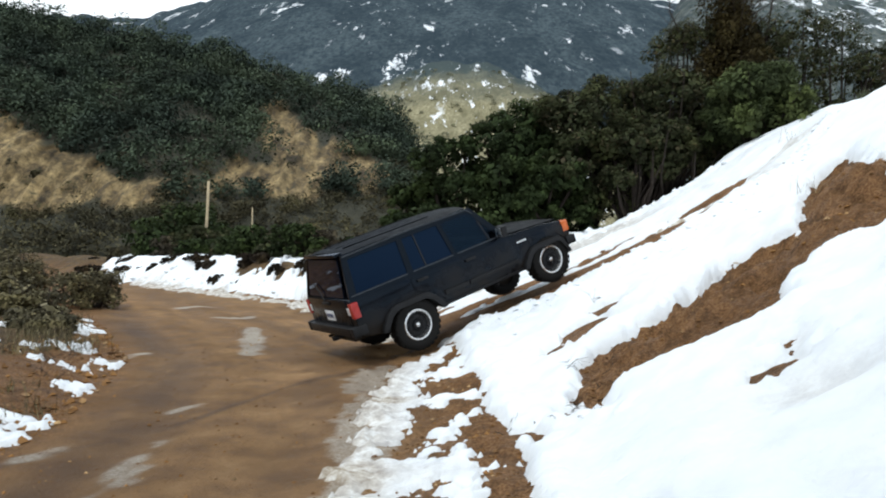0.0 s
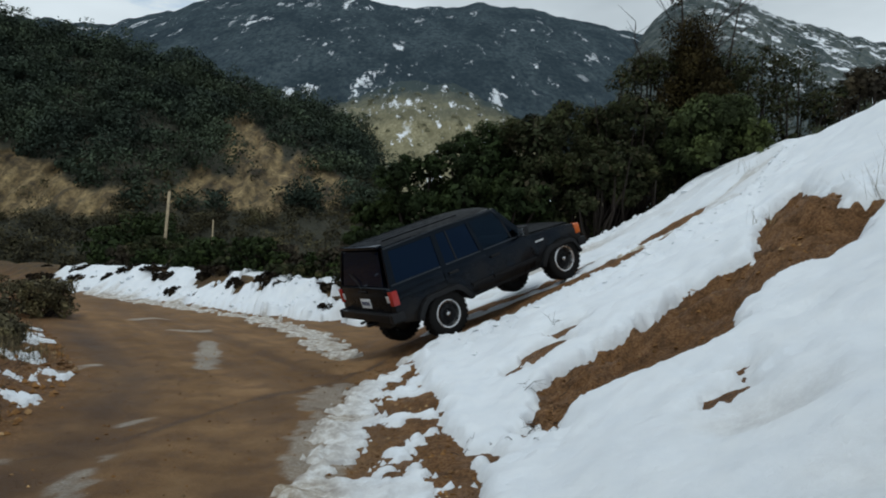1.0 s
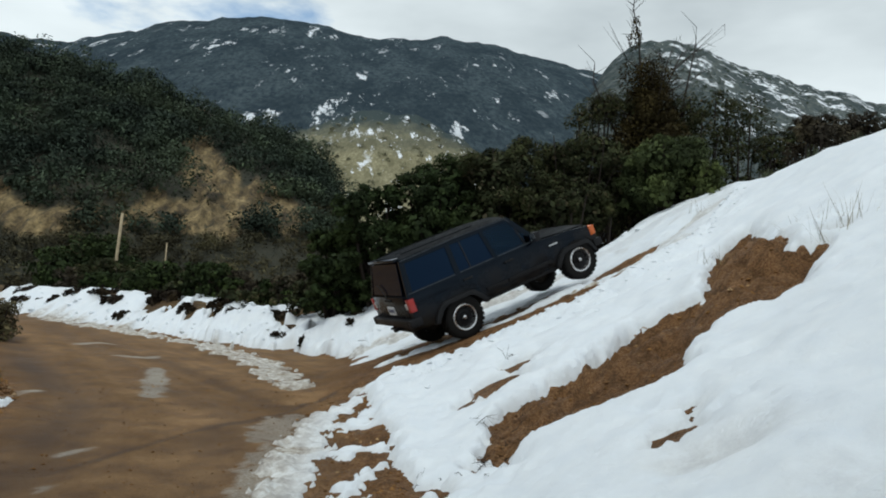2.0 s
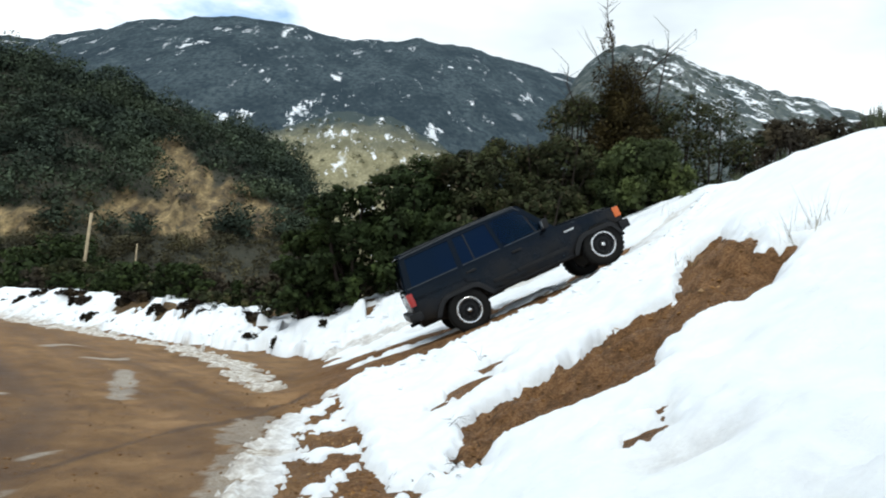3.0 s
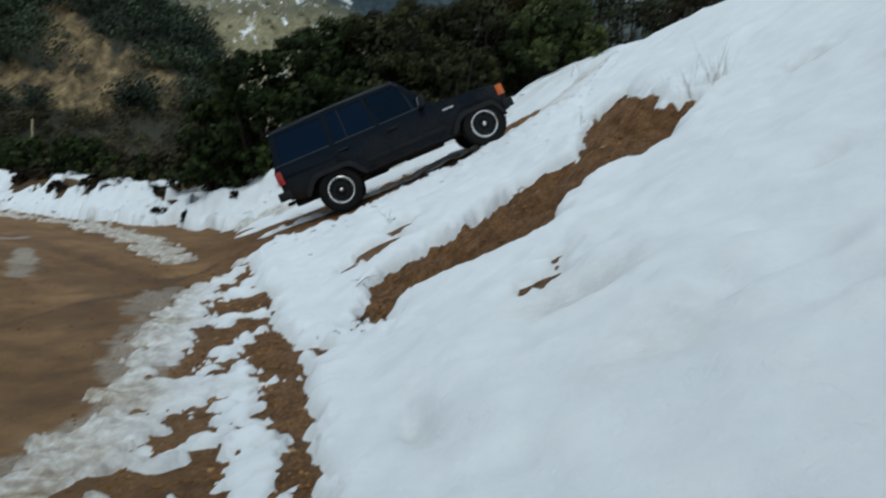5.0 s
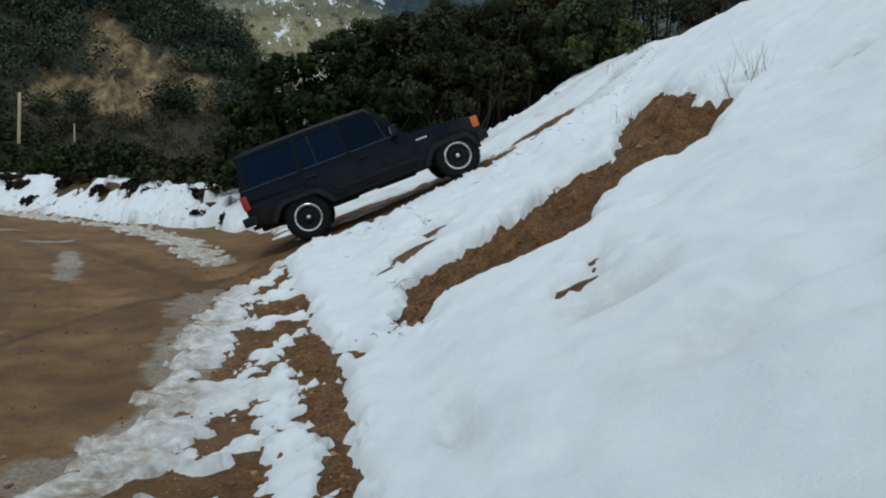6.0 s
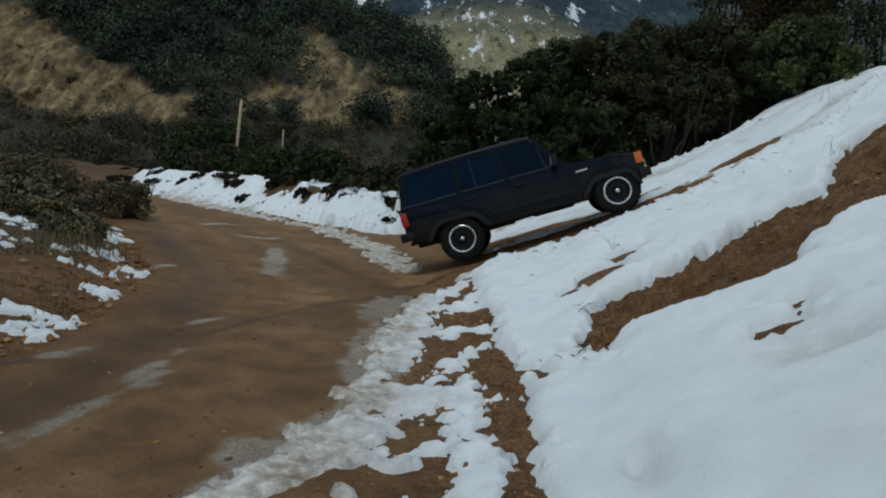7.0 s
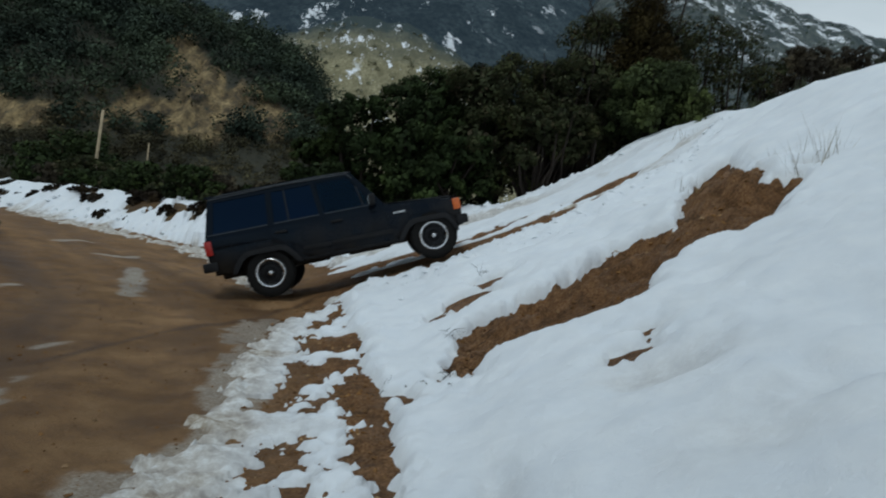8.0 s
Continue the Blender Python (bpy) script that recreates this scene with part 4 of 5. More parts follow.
def snow_lumps():
    rng = np.random.default_rng(11)
    out = []
    for _ in range(350):
        x = rng.uniform(-14, 7)
        out.append((x, float(np.interp(x, BERM_X, BERM_Y)) + rng.uniform(-0.2, 1.6), 0.03 + 0.12 * rng.random() ** 3))
    for _ in range(500):
        x = rng.uniform(0.5, 7.5)
        out.append((x, float(np.interp(x, TRAIL_X, TRAIL_Y)) - rng.exponential(0.35), 0.015 + 0.05 * rng.random() ** 3))
    out = np.array(out)
    depth, _ = snow_depth(out[:, 0], out[:, 1])
    keep = depth > 0.0
    clods("snow_lumps", "loose lumps of old snow beside the trail", SNOW, out[keep], 12, "snow", depth[keep] - 0.3 * out[keep, 2])


snow_lumps()


# ---- the car ----
def build_paint(nt, b):
    dust = tex(nt, 2.2, 8, 0.65)
    grain = tex(nt, 30, 5)
    co, sep = nt.nodes.new("ShaderNodeTexCoord"), nt.nodes.new("ShaderNodeSeparateXYZ")
    nt.links.new(co.outputs["Object"], sep.inputs[0])
    splash = ramp(nt, sep.outputs["Z"], [(0.50, grey(0.95)), (0.80, grey(0.50)), (1.0, grey(0.04))])
    mud = mixed(nt, 1.0, splash, ramp(nt, dust, [(0.38, grey(0.05)), (0.66, grey(0.85))]), "MULTIPLY")
    c = mixed(nt, mud, (0.0014, 0.0021, 0.0044), (0.026, 0.019, 0.012))
    nt.links.new(c, b.inputs["Base Color"])
    rough = mixed(nt, mud, ramp(nt, grain, [(0.3, grey(0.10)), (0.7, grey(0.22))]), grey(0.75))
    nt.links.new(rough, b.inputs["Roughness"])
    b.inputs["Specular IOR Level"].default_value = 0.20
    # faint blue of mirrored sky painted into the body's gloss colour
    b.inputs["Specular Tint"].default_value = (0.62, 0.80, 1.0, 1)
    relief(nt, b, tex(nt, 1.6, 3), 0.25, 0.05)


def build_glass(tint, clear):
    def build(nt, b):
        b.inputs["Base Color"].default_value = (*tint, 1)
        b.inputs["Transmission Weight"].default_value = clear
        b.inputs["IOR"].default_value = 1.45
        # blue sky's reflection is put into the specular tint
        b.inputs["Specular Tint"].default_value = (0.16, 0.34, 0.60, 1)
        b.inputs["Roughness"].default_value = 0.02
    return build


def build_lens(color, glow):
    def build(nt, b):
        nt.links.new(ramp(nt, tex(nt, 14, 4), [(0.3, tuple(c * 0.7 for c in color)), (0.7, color)]), b.inputs["Base Color"])
        b.inputs["Roughness"].default_value = 0.2
        b.inputs["Emission Color"].default_value = (*color, 1)
        b.inputs["Emission Strength"].default_value = glow
    return build


PAINT = material("dusty black paint", build_paint)
GLASS = material("dark tinted glass with painted sky sheen", build_glass((0.002, 0.004, 0.012), 0.03))
FRONT_GLASS = material("lightly tinted glass with painted sky sheen", build_glass((0.16, 0.18, 0.21), 1.0))
TAIL_RED = material("red lens", build_lens((0.36, 0.020, 0.016), 0.03))
AMBER = material("amber lens", build_lens((0.60, 0.13, 0.022), 0.04))
CLEAR = material("clear lens", build_lens((0.6, 0.6, 0.6), 0.0))
ROOF = plain("dull black roof paint", (0.003, 0.0035, 0.005), 0.45, 0, 0.3, 9, 0.0, 0.04)
TRIM = plain("dull grey trim", (0.030, 0.034, 0.040), 0.4, 0.2, 0.3, 9)
PLASTIC = plain("faded black plastic", (0.011, 0.011, 0.012), 0.55, 0, 0.35, 9, 0.15)
RUBBER = plain("muddy black rubber", (0.008, 0.0075, 0.007), 0.85, 0, 0.5, 6, 0.3)
STEEL = plain("brushed wheel steel", (0.66, 0.66, 0.66), 0.28, 1.0, 0.15, 14)
DARK_STEEL = plain("dark painted steel", (0.008, 0.008, 0.009), 0.45, 0.0, 0.3, 9)
UNDER = plain("muddy underbody steel", (0.030, 0.025, 0.020), 0.9, 0, 0.4, 7, 0.3)
WHITE_PLATE = plain("white plate", (0.72, 0.73, 0.74), 0.5, 0, 0.08, 20)
PLATE_INK = plain("dark plate ink", (0.04, 0.05, 0.12), 0.6)
CLOTH = plain("dark seat cloth", (0.030, 0.030, 0.034), 0.95, 0, 0.3, 20)


def part(name, bm, mat, parent, label="", smooth_angle=35):
    me = bpy.data.meshes.new(name)
    bmesh.ops.recalc_face_normals(bm, faces=bm.faces)
    for e in bm.edges:
        e.smooth = len(e.link_faces) == 2 and e.calc_face_angle(3.0) < radians(smooth_angle)
    for fc in bm.faces:
        fc.smooth = True
    bm.to_mesh(me)
    bm.free()
    me.materials.append(mat)
    ob = new(name, me)
    ob.parent = parent
    return tagged(ob, label)


def prism(profile, y0, y1, bevel=0.0, axis="y", segments=2):
    """A flat outline pushed out into a solid; the outline is in x and z (axis y), in y and z (axis x) or in x and y (axis z)."""
    bm = bmesh.new()
    place = {"y": lambda p, d: (p[0], d, p[1]), "x": lambda p, d: (d, p[0], p[1]), "z": lambda p, d: (p[0], p[1], d)}[axis]
    a = [bm.verts.new(place(p, y0)) for p in profile]
    b = [bm.verts.new(place(p, y1)) for p in profile]
    bm.faces.new(a)
    bm.faces.new(b[::-1])
    n = len(profile)
    for k in range(n):
        bm.faces.new((a[k], b[k], b[(k + 1) % n], a[(k + 1) % n]))
    if bevel:
        bmesh.ops.bevel(bm, geom=list(bm.edges), offset=bevel, segments=segments, profile=0.6, affect="EDGES", clamp_overlap=True)
    return bm


def box(x0, x1, y0, y1, z0, z1, bevel=0.01, segments=2):
    return prism([(x0, z0), (x1, z0), (x1, z1), (x0, z1)], y0, y1, bevel, "y", segments)


def rod(path, radii, sides=10):
    bm = bmesh.new()
    v, f = tube(path, radii if isinstance(radii, (list, tuple)) else [radii] * len(path), sides)
    vs = [bm.verts.new(p) for p in v]
    for q in f:
        bm.faces.new([vs[i] for i in q])
    bm.faces.new(vs[:sides][::-1])
    bm.faces.new(vs[-sides:])
    return bm


def lathe(profile, sides=40):
    """Turn (radius, y) points about the y axis."""
    bm = bmesh.new()
    rings = [[bm.verts.new((r * math.cos(2 * math.pi * s / sides), y, r * math.sin(2 * math.pi * s / sides))) for s in range(sides)] for r, y in profile]
    for p, q in zip(rings, rings[1:]):
        for s in range(sides):
            bm.faces.new((p[s], p[(s + 1) % sides], q[(s + 1) % sides], q[s]))
    return bm


def arc(cx, cz, r, a0, a1, n):
    return [(cx + r * math.cos(radians(a0 + (a1 - a0) * k / n)), cz + r * math.sin(radians(a0 + (a1 - a0) * k / n))) for k in range(n + 1)]


WHEELBASE, HUB_Z, TYRE_R = 2.576, 0.37, 0.37


def arch(cx, inset):
    """Outline of a flat-topped wheel opening, from its front foot over the top to its rear foot."""
    k = 1 - inset / 0.5
    return [(cx + x * k, 0.42 + z * k) for x, z in ((0.54, 0.10), (0.50, 0.20), (0.40, 0.36), (0.33, 0.425), (0.24, 0.45), (-0.24, 0.45), (-0.33, 0.425), (-0.42, 0.36), (-0.52, 0.20), (-0.55, 0.10))]


def leaning(bm, belt=1.17, lower=0.55):
    """Gives upright sides the tuck-in below and above the body's widest line."""
    for v in bm.verts:
        z = v.co.z
        tuck = 0.045 * max(0, (0.88 - z) / 0.35) ** 2 + 0.03 * max(0, (z - 0.92) / 0.25) ** 1.5
        v.co.y -= math.copysign(tuck, v.co.y) if abs(v.co.y) > 0.3 else 0
    return bm


def glass_side(x, z):
    """How far out the side windows stand at height z."""
    return 0.80 - (z - 1.17) * 0.33


def slanted_panel(points, thick, out, s):
    """A panel on the leaning side of the cabin; points in x and z, out: metres proud of the glass."""
    bm = bmesh.new()
    outer = [bm.verts.new((x, s * (glass_side(x, z) + out), z)) for x, z in points]
    inner = [bm.verts.new((x, s * (glass_side(x, z) + out - thick), z)) for x, z in points]
    bm.faces.new(outer)
    bm.faces.new(inner[::-1])
    n = len(points)
    for k in range(n):
        bm.faces.new((outer[k], inner[k], inner[(k + 1) % n], outer[(k + 1) % n]))
    return bm


def make_wheel(parent, x, side):
    # tyre: rounded carcass with two rows of tread lugs and shoulder blocks
    w = 0.125
    prof = [(0.205, -w * 0.80), (0.25, -w * 0.98), (0.31, -w), (0.345, -w * 0.92), (0.357, -w * 0.75), (0.358, 0), (0.357, w * 0.75), (0.345, w * 0.92), (0.31, w), (0.25, w * 0.98), (0.205, w * 0.80), (0.205, -w * 0.80)]
    bm = lathe(prof, 44)
    for row, (yc, wy, shift) in enumerate(((-0.088, 0.030, 0), (-0.032, 0.024, 0.5), (0.032, 0.024, 0), (0.088, 0.030, 0.5))):
        for k in range(26):
            a = 2 * math.pi * (k + shift) / 26
            m = Matrix.Rotation(-a, 4, "Y") @ Matrix.Translation((0.362, yc, 0))
            bmesh.ops.create_cube(bm, size=1, matrix=m @ Matrix.Diagonal((0.014, wy * 1.7, 0.058, 1)))
    tyre = part("wheel", bm, RUBBER, parent, "chunky muddy off-road tyre on a steel rim", 30)
    tyre.location = (x, side * 0.735, HUB_Z)
    o = side
    rim = lathe([(0.226, o * 0.112), (0.215, o * 0.120), (0.196, o * 0.114), (0.184, o * 0.085), (0.172, o * 0.045)], 40)
    part("rim", rim, STEEL, tyre, "polished steel rim lip")
    disc = lathe([(0.172, o * 0.045), (0.150, o * 0.050), (0.140, o * 0.062), (0.085, o * 0.072), (0.070, o * 0.060), (0.068, o * 0.082), (0.05, o * 0.088), (0.001, o * 0.088)], 40)
    for k in range(8):
        a = 2 * math.pi * k / 8
        m = Matrix.Rotation(-a, 4, "Y") @ Matrix.Translation((0.116, o * 0.068, 0))
        bmesh.ops.create_cone(disc, cap_ends=True, segments=12, radius1=0.022, radius2=0.020, depth=0.012, matrix=m @ Matrix.Rotation(radians(90), 4, "X"))
    part("wheel_disc", disc, DARK_STEEL, tyre, "black slotted wheel centre")
    part("back_drum", lathe([(0.19, -o * 0.10), (0.16, -o * 0.06), (0.001, -o * 0.06)], 24), UNDER, tyre)
    cap = lathe([(0.034, o * 0.088), (0.032, o * 0.100), (0.022, o * 0.108), (0.001, o * 0.110)], 20)
    part("hub_cap", cap, STEEL, tyre, "small chrome hub cap")
    for k in range(5):
        a = 2 * math.pi * k / 5
        nut = rod([(0.058 * math.cos(a), o * 0.082, 0.058 * math.sin(a)), (0.058 * math.cos(a), o * 0.098, 0.058 * math.sin(a))], 0.008, 6)
        part("wheel_nut", nut, DARK_STEEL, tyre)
    return tyre


def settle(me):
    """Sets the low belt line, the tall cabin and the short nose of the type."""
    for v in me.vertices:
        x, z = v.co.x, v.co.z
        cabin = min(1.0, max(0.0, (z - 1.2) / 0.45)) * min(1.0, max(0.0, (x - 0.9) / 0.5))
        v.co.z = float(np.interp(z, (0, 0.40, 0.55, 0.75, 1.17, 1.66, 1.75), (0, 0.33, 0.45, 0.61, 1.04, 1.66, 1.74))) + 0.035 - 0.03 * x
        v.co.x = x - 0.14 * min(1.0, max(0.0, (x - 2.75) / 0.4)) + 0.08 * cabin


def make_jeep():
    car = tagged(new("car"), "muddy black boxy four-door off-road wagon on the slope", "car")
    # lower body with its four wheel openings
    profile = ([(-0.80, 0.60), (-0.86, 0.80), (-0.86, 1.12), (-0.84, 1.17), (0.6, 1.175), (1.86, 1.175), (1.98, 1.150), (2.6, 1.115), (3.10, 1.065), (3.19, 1.02), (3.22, 0.94), (3.22, 0.66), (3.10, 0.58)]
               + arch(WHEELBASE, 0.055) + [(2.06, 0.52), (0.52, 0.52)] + arch(0, 0.055))
    part("body", leaning(prism(profile, -0.84, 0.84, 0.022)), PAINT, car, "dusty black body shell")
    # bonnet, raised a little, and cowl
    hood = [(1.95, -0.70), (3.14, -0.66), (3.16, 0), (3.14, 0.66), (1.95, 0.70)]
    bm = prism(hood, 0, 0.02, 0.008, "z")
    for v in bm.verts:
        v.co.z += 1.155 - 0.083 * max(0, v.co.x - 1.95) / 1.2 + 0.018 * (1 - (v.co.y / 0.7) ** 2)
    part("bonnet", bm, ROOF, car)
    part("cowl", box(1.80, 1.97, -0.68, 0.68, 1.165, 1.185, 0.006), PLASTIC, car)
    for y in (-0.3, 0.25):
        part("wiper", rod([(1.88, y, 1.19), (1.70, y + 0.25, 1.32), (1.68, y + 0.42, 1.335)], 0.008, 6), PLASTIC, car)
    # roof
    bm = bmesh.new()
    rows = []
    for k in range(9):
        y = -0.655 + 1.31 * k / 8
        row = []
        for j in range(13):
            x = -0.70 + (2.15 - 0.06 * (abs(y) / 0.655) ** 3) * j / 12
            z = 1.690 - 0.045 * (abs(y) / 0.655) ** 3 - 0.03 * max(0, (x - 0.9) / 0.55) ** 2 - 0.015 * max(0, (-0.3 - x) / 0.4) ** 2
            row.append(bm.verts.new((x, y, z)))
        rows.append(row)
    for p, q in zip(rows, rows[1:]):
        for j in range(12):
            bm.faces.new((p[j], p[j + 1], q[j + 1], q[j]))
    bmesh.ops.solidify(bm, geom=list(bm.faces), thickness=0.035)
    part("roof", bm, ROOF, car, "low-sheen black roof panel", 50)
    for y in (-0.36, -0.12, 0.12, 0.36):
        part("roof_rib", box(-0.5, 0.95, y - 0.02, y + 0.02, 1.680, 1.694, 0.004), ROOF, car)
    for s in (-1, 1):
        part("rain_gutter", rod([(-0.69, s * 0.665, 1.615), (0.4, s * 0.67, 1.638), (1.38, s * 0.662, 1.62), (1.62, s * 0.70, 1.43), (1.90, s * 0.79, 1.18)], 0.012, 6), TRIM, car)
        # pillars, each a leaning panel
        for nm, pts in (("front_pillar", [(1.80, 1.17), (1.93, 1.17), (1.44, 1.63), (1.34, 1.63)]), ("middle_pillar", [(0.92, 1.17), (1.00, 1.17), (0.94, 1.63), (0.87, 1.63)]),
                        ("rear_pillar", [(0.12, 1.17), (0.22, 1.17), (0.27, 1.63), (0.18, 1.63)]), ("tail_pillar", [(-0.84, 1.17), (-0.72, 1.17), (-0.61, 1.63), (-0.70, 1.63)]),
                        ("window_header", [(-0.69, 1.575), (1.42, 1.575), (1.36, 1.64), (-0.69, 1.64)]), ("window_sill", [(-0.84, 1.155), (1.92, 1.155), (1.88, 1.20), (-0.83, 1.20)])):
            part(nm, slanted_panel(pts, 0.05, 0.012, s), PAINT, car)
        for nm, pts in (("front_window", [(0.99, 1.19), (1.84, 1.19), (1.40, 1.59), (0.94, 1.59)]), ("rear_window", [(0.21, 1.19), (0.93, 1.19), (0.88, 1.59), (0.26, 1.59)]), ("cargo_window", [(-0.74, 1.19), (0.14, 1.19), (0.19, 1.59), (-0.63, 1.59)])):
            part(nm, slanted_panel(pts, 0.005, 0.0, s), FRONT_GLASS if nm == "front_window" else GLASS, car, "dark tinted side window").visible_shadow = False
        part("quarter_divider", slanted_panel([(1.60, 1.19), (1.625, 1.19), (1.50, 1.52), (1.475, 1.52)], 0.02, 0.008, s), PLASTIC, car)
        part("door_divider", slanted_panel([(0.44, 1.19), (0.462, 1.19), (0.47, 1.59), (0.448, 1.59)], 0.02, 0.008, s), PLASTIC, car)
        for a, b in ((-0.80, 0.12), (0.22, 0.93), (1.0, 1.80)):
            part("belt_strip", slanted_panel([(a, 1.185), (b, 1.185), (b, 1.199), (a, 1.199)], 0.02, 0.016, s), TRIM, car, "dull grey window strip")
        # doors stand a little proud, with dark gaps between
        y0, y1 = (0.836, 0.848)
        for nm, pts in (("front_door", [(1.03, 0.56), (1.98, 0.56), (1.98, 0.90), (1.90, 1.15), (1.03, 1.15)]),
                        ("rear_door", [(0.62, 0.56), (1.005, 0.56), (1.005, 1.15), (0.13, 1.15), (0.13, 0.93), (0.38, 0.86), (0.52, 0.70)])):
            door = part(nm, leaning(prism(pts, s * y0, s * y1, 0.005)), PAINT, car)
            hx = 1.16 if nm == "front_door" else 0.30
            handle = box(hx - 0.09, hx + 0.09, s * 0.842 if s > 0 else -0.866, s * 0.866 if s > 0 else -0.842, 1.04, 1.075, 0.006)
            part("door_handle", handle, PLASTIC, door)
        part("quarter_panel", leaning(prism([(-0.80, 0.98), (0.105, 0.98), (0.105, 1.15), (-0.82, 1.15)], s * y0, s * 0.845, 0.005)), PAINT, car)
        part("front_wing", leaning(prism([(2.005, 0.60), (2.07, 0.60), (2.12, 0.80), (2.30, 0.93), (2.85, 0.93), (3.05, 0.80), (3.16, 0.80), (3.16, 0.99), (2.6, 1.08), (2.005, 1.12)], s * y0, s * 0.845, 0.005)), PAINT, car)
        for a, b in ((0.58, 1.0), (1.035, 1.97)):
            part("side_moulding", leaning(box(a, b, min(s * 0.845, s * 0.868), max(s * 0.845, s * 0.868), 0.70, 0.775, 0.006)), PLASTIC, car, "faded black rubbing strip")
        part("sill", leaning(box(0.53, 2.07, min(s * 0.80, s * 0.86), max(s * 0.80, s * 0.86), 0.505, 0.565, 0.012)), PLASTIC, car)
        # square-shouldered wheel flares
        for cx in (0.0, WHEELBASE):
            ring = arch(cx, 0.0) + arch(cx, 0.07)[::-1]
            part("wheel_flare", prism(ring, s * 0.80, s * 0.895, 0.010), PLASTIC, car, "black plastic wheel-arch flare")
        # lights at the corners
        part("tail_light", box(-0.875, -0.765, min(s * 0.74, s * 0.853), max(s * 0.74, s * 0.853), 0.90, 1.12, 0.012), TAIL_RED, car, "red tail light")
        part("reverse_light", box(-0.878, -0.80, min(s * 0.66, s * 0.738), max(s * 0.66, s * 0.738), 0.95, 1.05, 0.008), CLEAR, car)
        part("side_marker", box(3.09, 3.228, min(s * 0.70, s * 0.85), max(s * 0.70, s * 0.85), 0.885, 1.055, 0.012), AMBER, car, "glowing amber corner light")
        part("headlight", box(3.20, 3.245, min(s * 0.44, s * 0.67), max(s * 0.44, s * 0.67), 0.84, 1.0, 0.012), CLEAR, car)
        # mirror
        mirror = part("door_mirror", box(1.70, 1.80, min(s * 0.86, s * 1.04), max(s * 0.86, s * 1.04), 1.19, 1.32, 0.02), PLASTIC, car)
        part("mirror_glass", box(1.694, 1.699, min(s * 0.88, s * 1.02), max(s * 0.88, s * 1.02), 1.205, 1.305, 0.001), STEEL, mirror)
        part("mirror_arm", rod([(1.74, s * 0.78, 1.18), (1.75, s * 0.90, 1.21)], 0.022, 8), PLASTIC, mirror)
        # small pale badge on the wing
        for k in range(5):
            part("badge_bar", box(2.04 + k * 0.038, 2.068 + k * 0.038, min(s * 0.845, s * 0.851), max(s * 0.845, s * 0.851), 0.995, 1.02, 0.001), WHITE_PLATE, car)
        # under the body
        part("frame_rail", box(-0.7, 3.1, min(s * 0.40, s * 0.48), max(s * 0.40, s * 0.48), 0.46, 0.56, 0.01), UNDER, car)
        part("shock_absorber", rod([(-0.12, s * 0.52, 0.30), (-0.02, s * 0.45, 0.72)], 0.03, 8), UNDER, car)
        part("leaf_spring", rod([(-0.62, s * 0.52, 0.50), (-0.2, s * 0.52, 0.38), (0.0, s * 0.52, 0.35), (0.3, s * 0.52, 0.40), (0.62, s * 0.52, 0.52)], 0.028, 6), UNDER, car)
        part("coil_spring", rod([(WHEELBASE + 0.05 * math.cos(k * 0.9), s * 0.45 + 0.05 * math.sin(k * 0.9), 0.42 + k * 0.008) for k in range(40)], 0.011, 5), UNDER, car)
        part("inner_arch", box(WHEELBASE - 0.45, WHEELBASE + 0.45, min(s * 0.42, s * 0.50), max(s * 0.42, s * 0.50), 0.50, 0.95, 0.01), UNDER, car)
        part("inner_arch", box(-0.45, 0.45, min(s * 0.42, s * 0.50), max(s * 0.42, s * 0.50), 0.50, 0.95, 0.01), UNDER, car)
    # windscreen and tailgate
    def sheet(points, thick):
        bm = bmesh.new()
        a = [bm.verts.new(p) for p in points]
        b = [bm.verts.new((p[0] - thick, p[1], p[2] - thick * 0.5)) for p in points]
        bm.faces.new(a), bm.faces.new(b[::-1])
        for k in range(len(a)):
            bm.faces.new((a[k], b[k], b[(k + 1) % len(a)], a[(k + 1) % len(a)]))
        return bm
    part("windscreen", sheet([(1.88, -0.70, 1.18), (1.88, 0.70, 1.18), (1.42, 0.58, 1.62), (1.42, -0.58, 1.62)], 0.006), GLASS, car, "dark windscreen").visible_shadow = False
    part("tailgate", leaning(prism([(-0.70, 0.70), (0.70, 0.70), (0.70, 1.16), (-0.70, 1.16)], -0.875, -0.855, 0.008, "x")), PAINT, car, "black tailgate")
    part("tailgate_window", sheet([(-0.845, -0.64, 1.19), (-0.845, 0.64, 1.19), (-0.715, 0.56, 1.60), (-0.715, -0.56, 1.60)], 0.006), GLASS, car, "dark rear window").visible_shadow = False
    part("rear_spoiler", box(-0.76, -0.64, -0.60, 0.60, 1.625, 1.665, 0.01), PAINT, car)
    part("rear_wiper", rod([(-0.885, 0.02, 1.14), (-0.868, 0.12, 1.24), (-0.84, 0.34, 1.33)], 0.009, 6), PLASTIC, car)
    part("tailgate_handle", box(-0.90, -0.872, -0.12, 0.12, 1.08, 1.12, 0.008), PLASTIC, car)
    plate = part("number_plate", box(-0.886, -0.876, -0.15, 0.15, 0.84, 0.99, 0.003), WHITE_PLATE, car, "white number plate")
    for k in range(6):
        part("plate_bar", box(-0.889, -0.8865, -0.12 + k * 0.042, -0.092 + k * 0.042, 0.885, 0.945, 0.0005), PLATE_INK, plate)
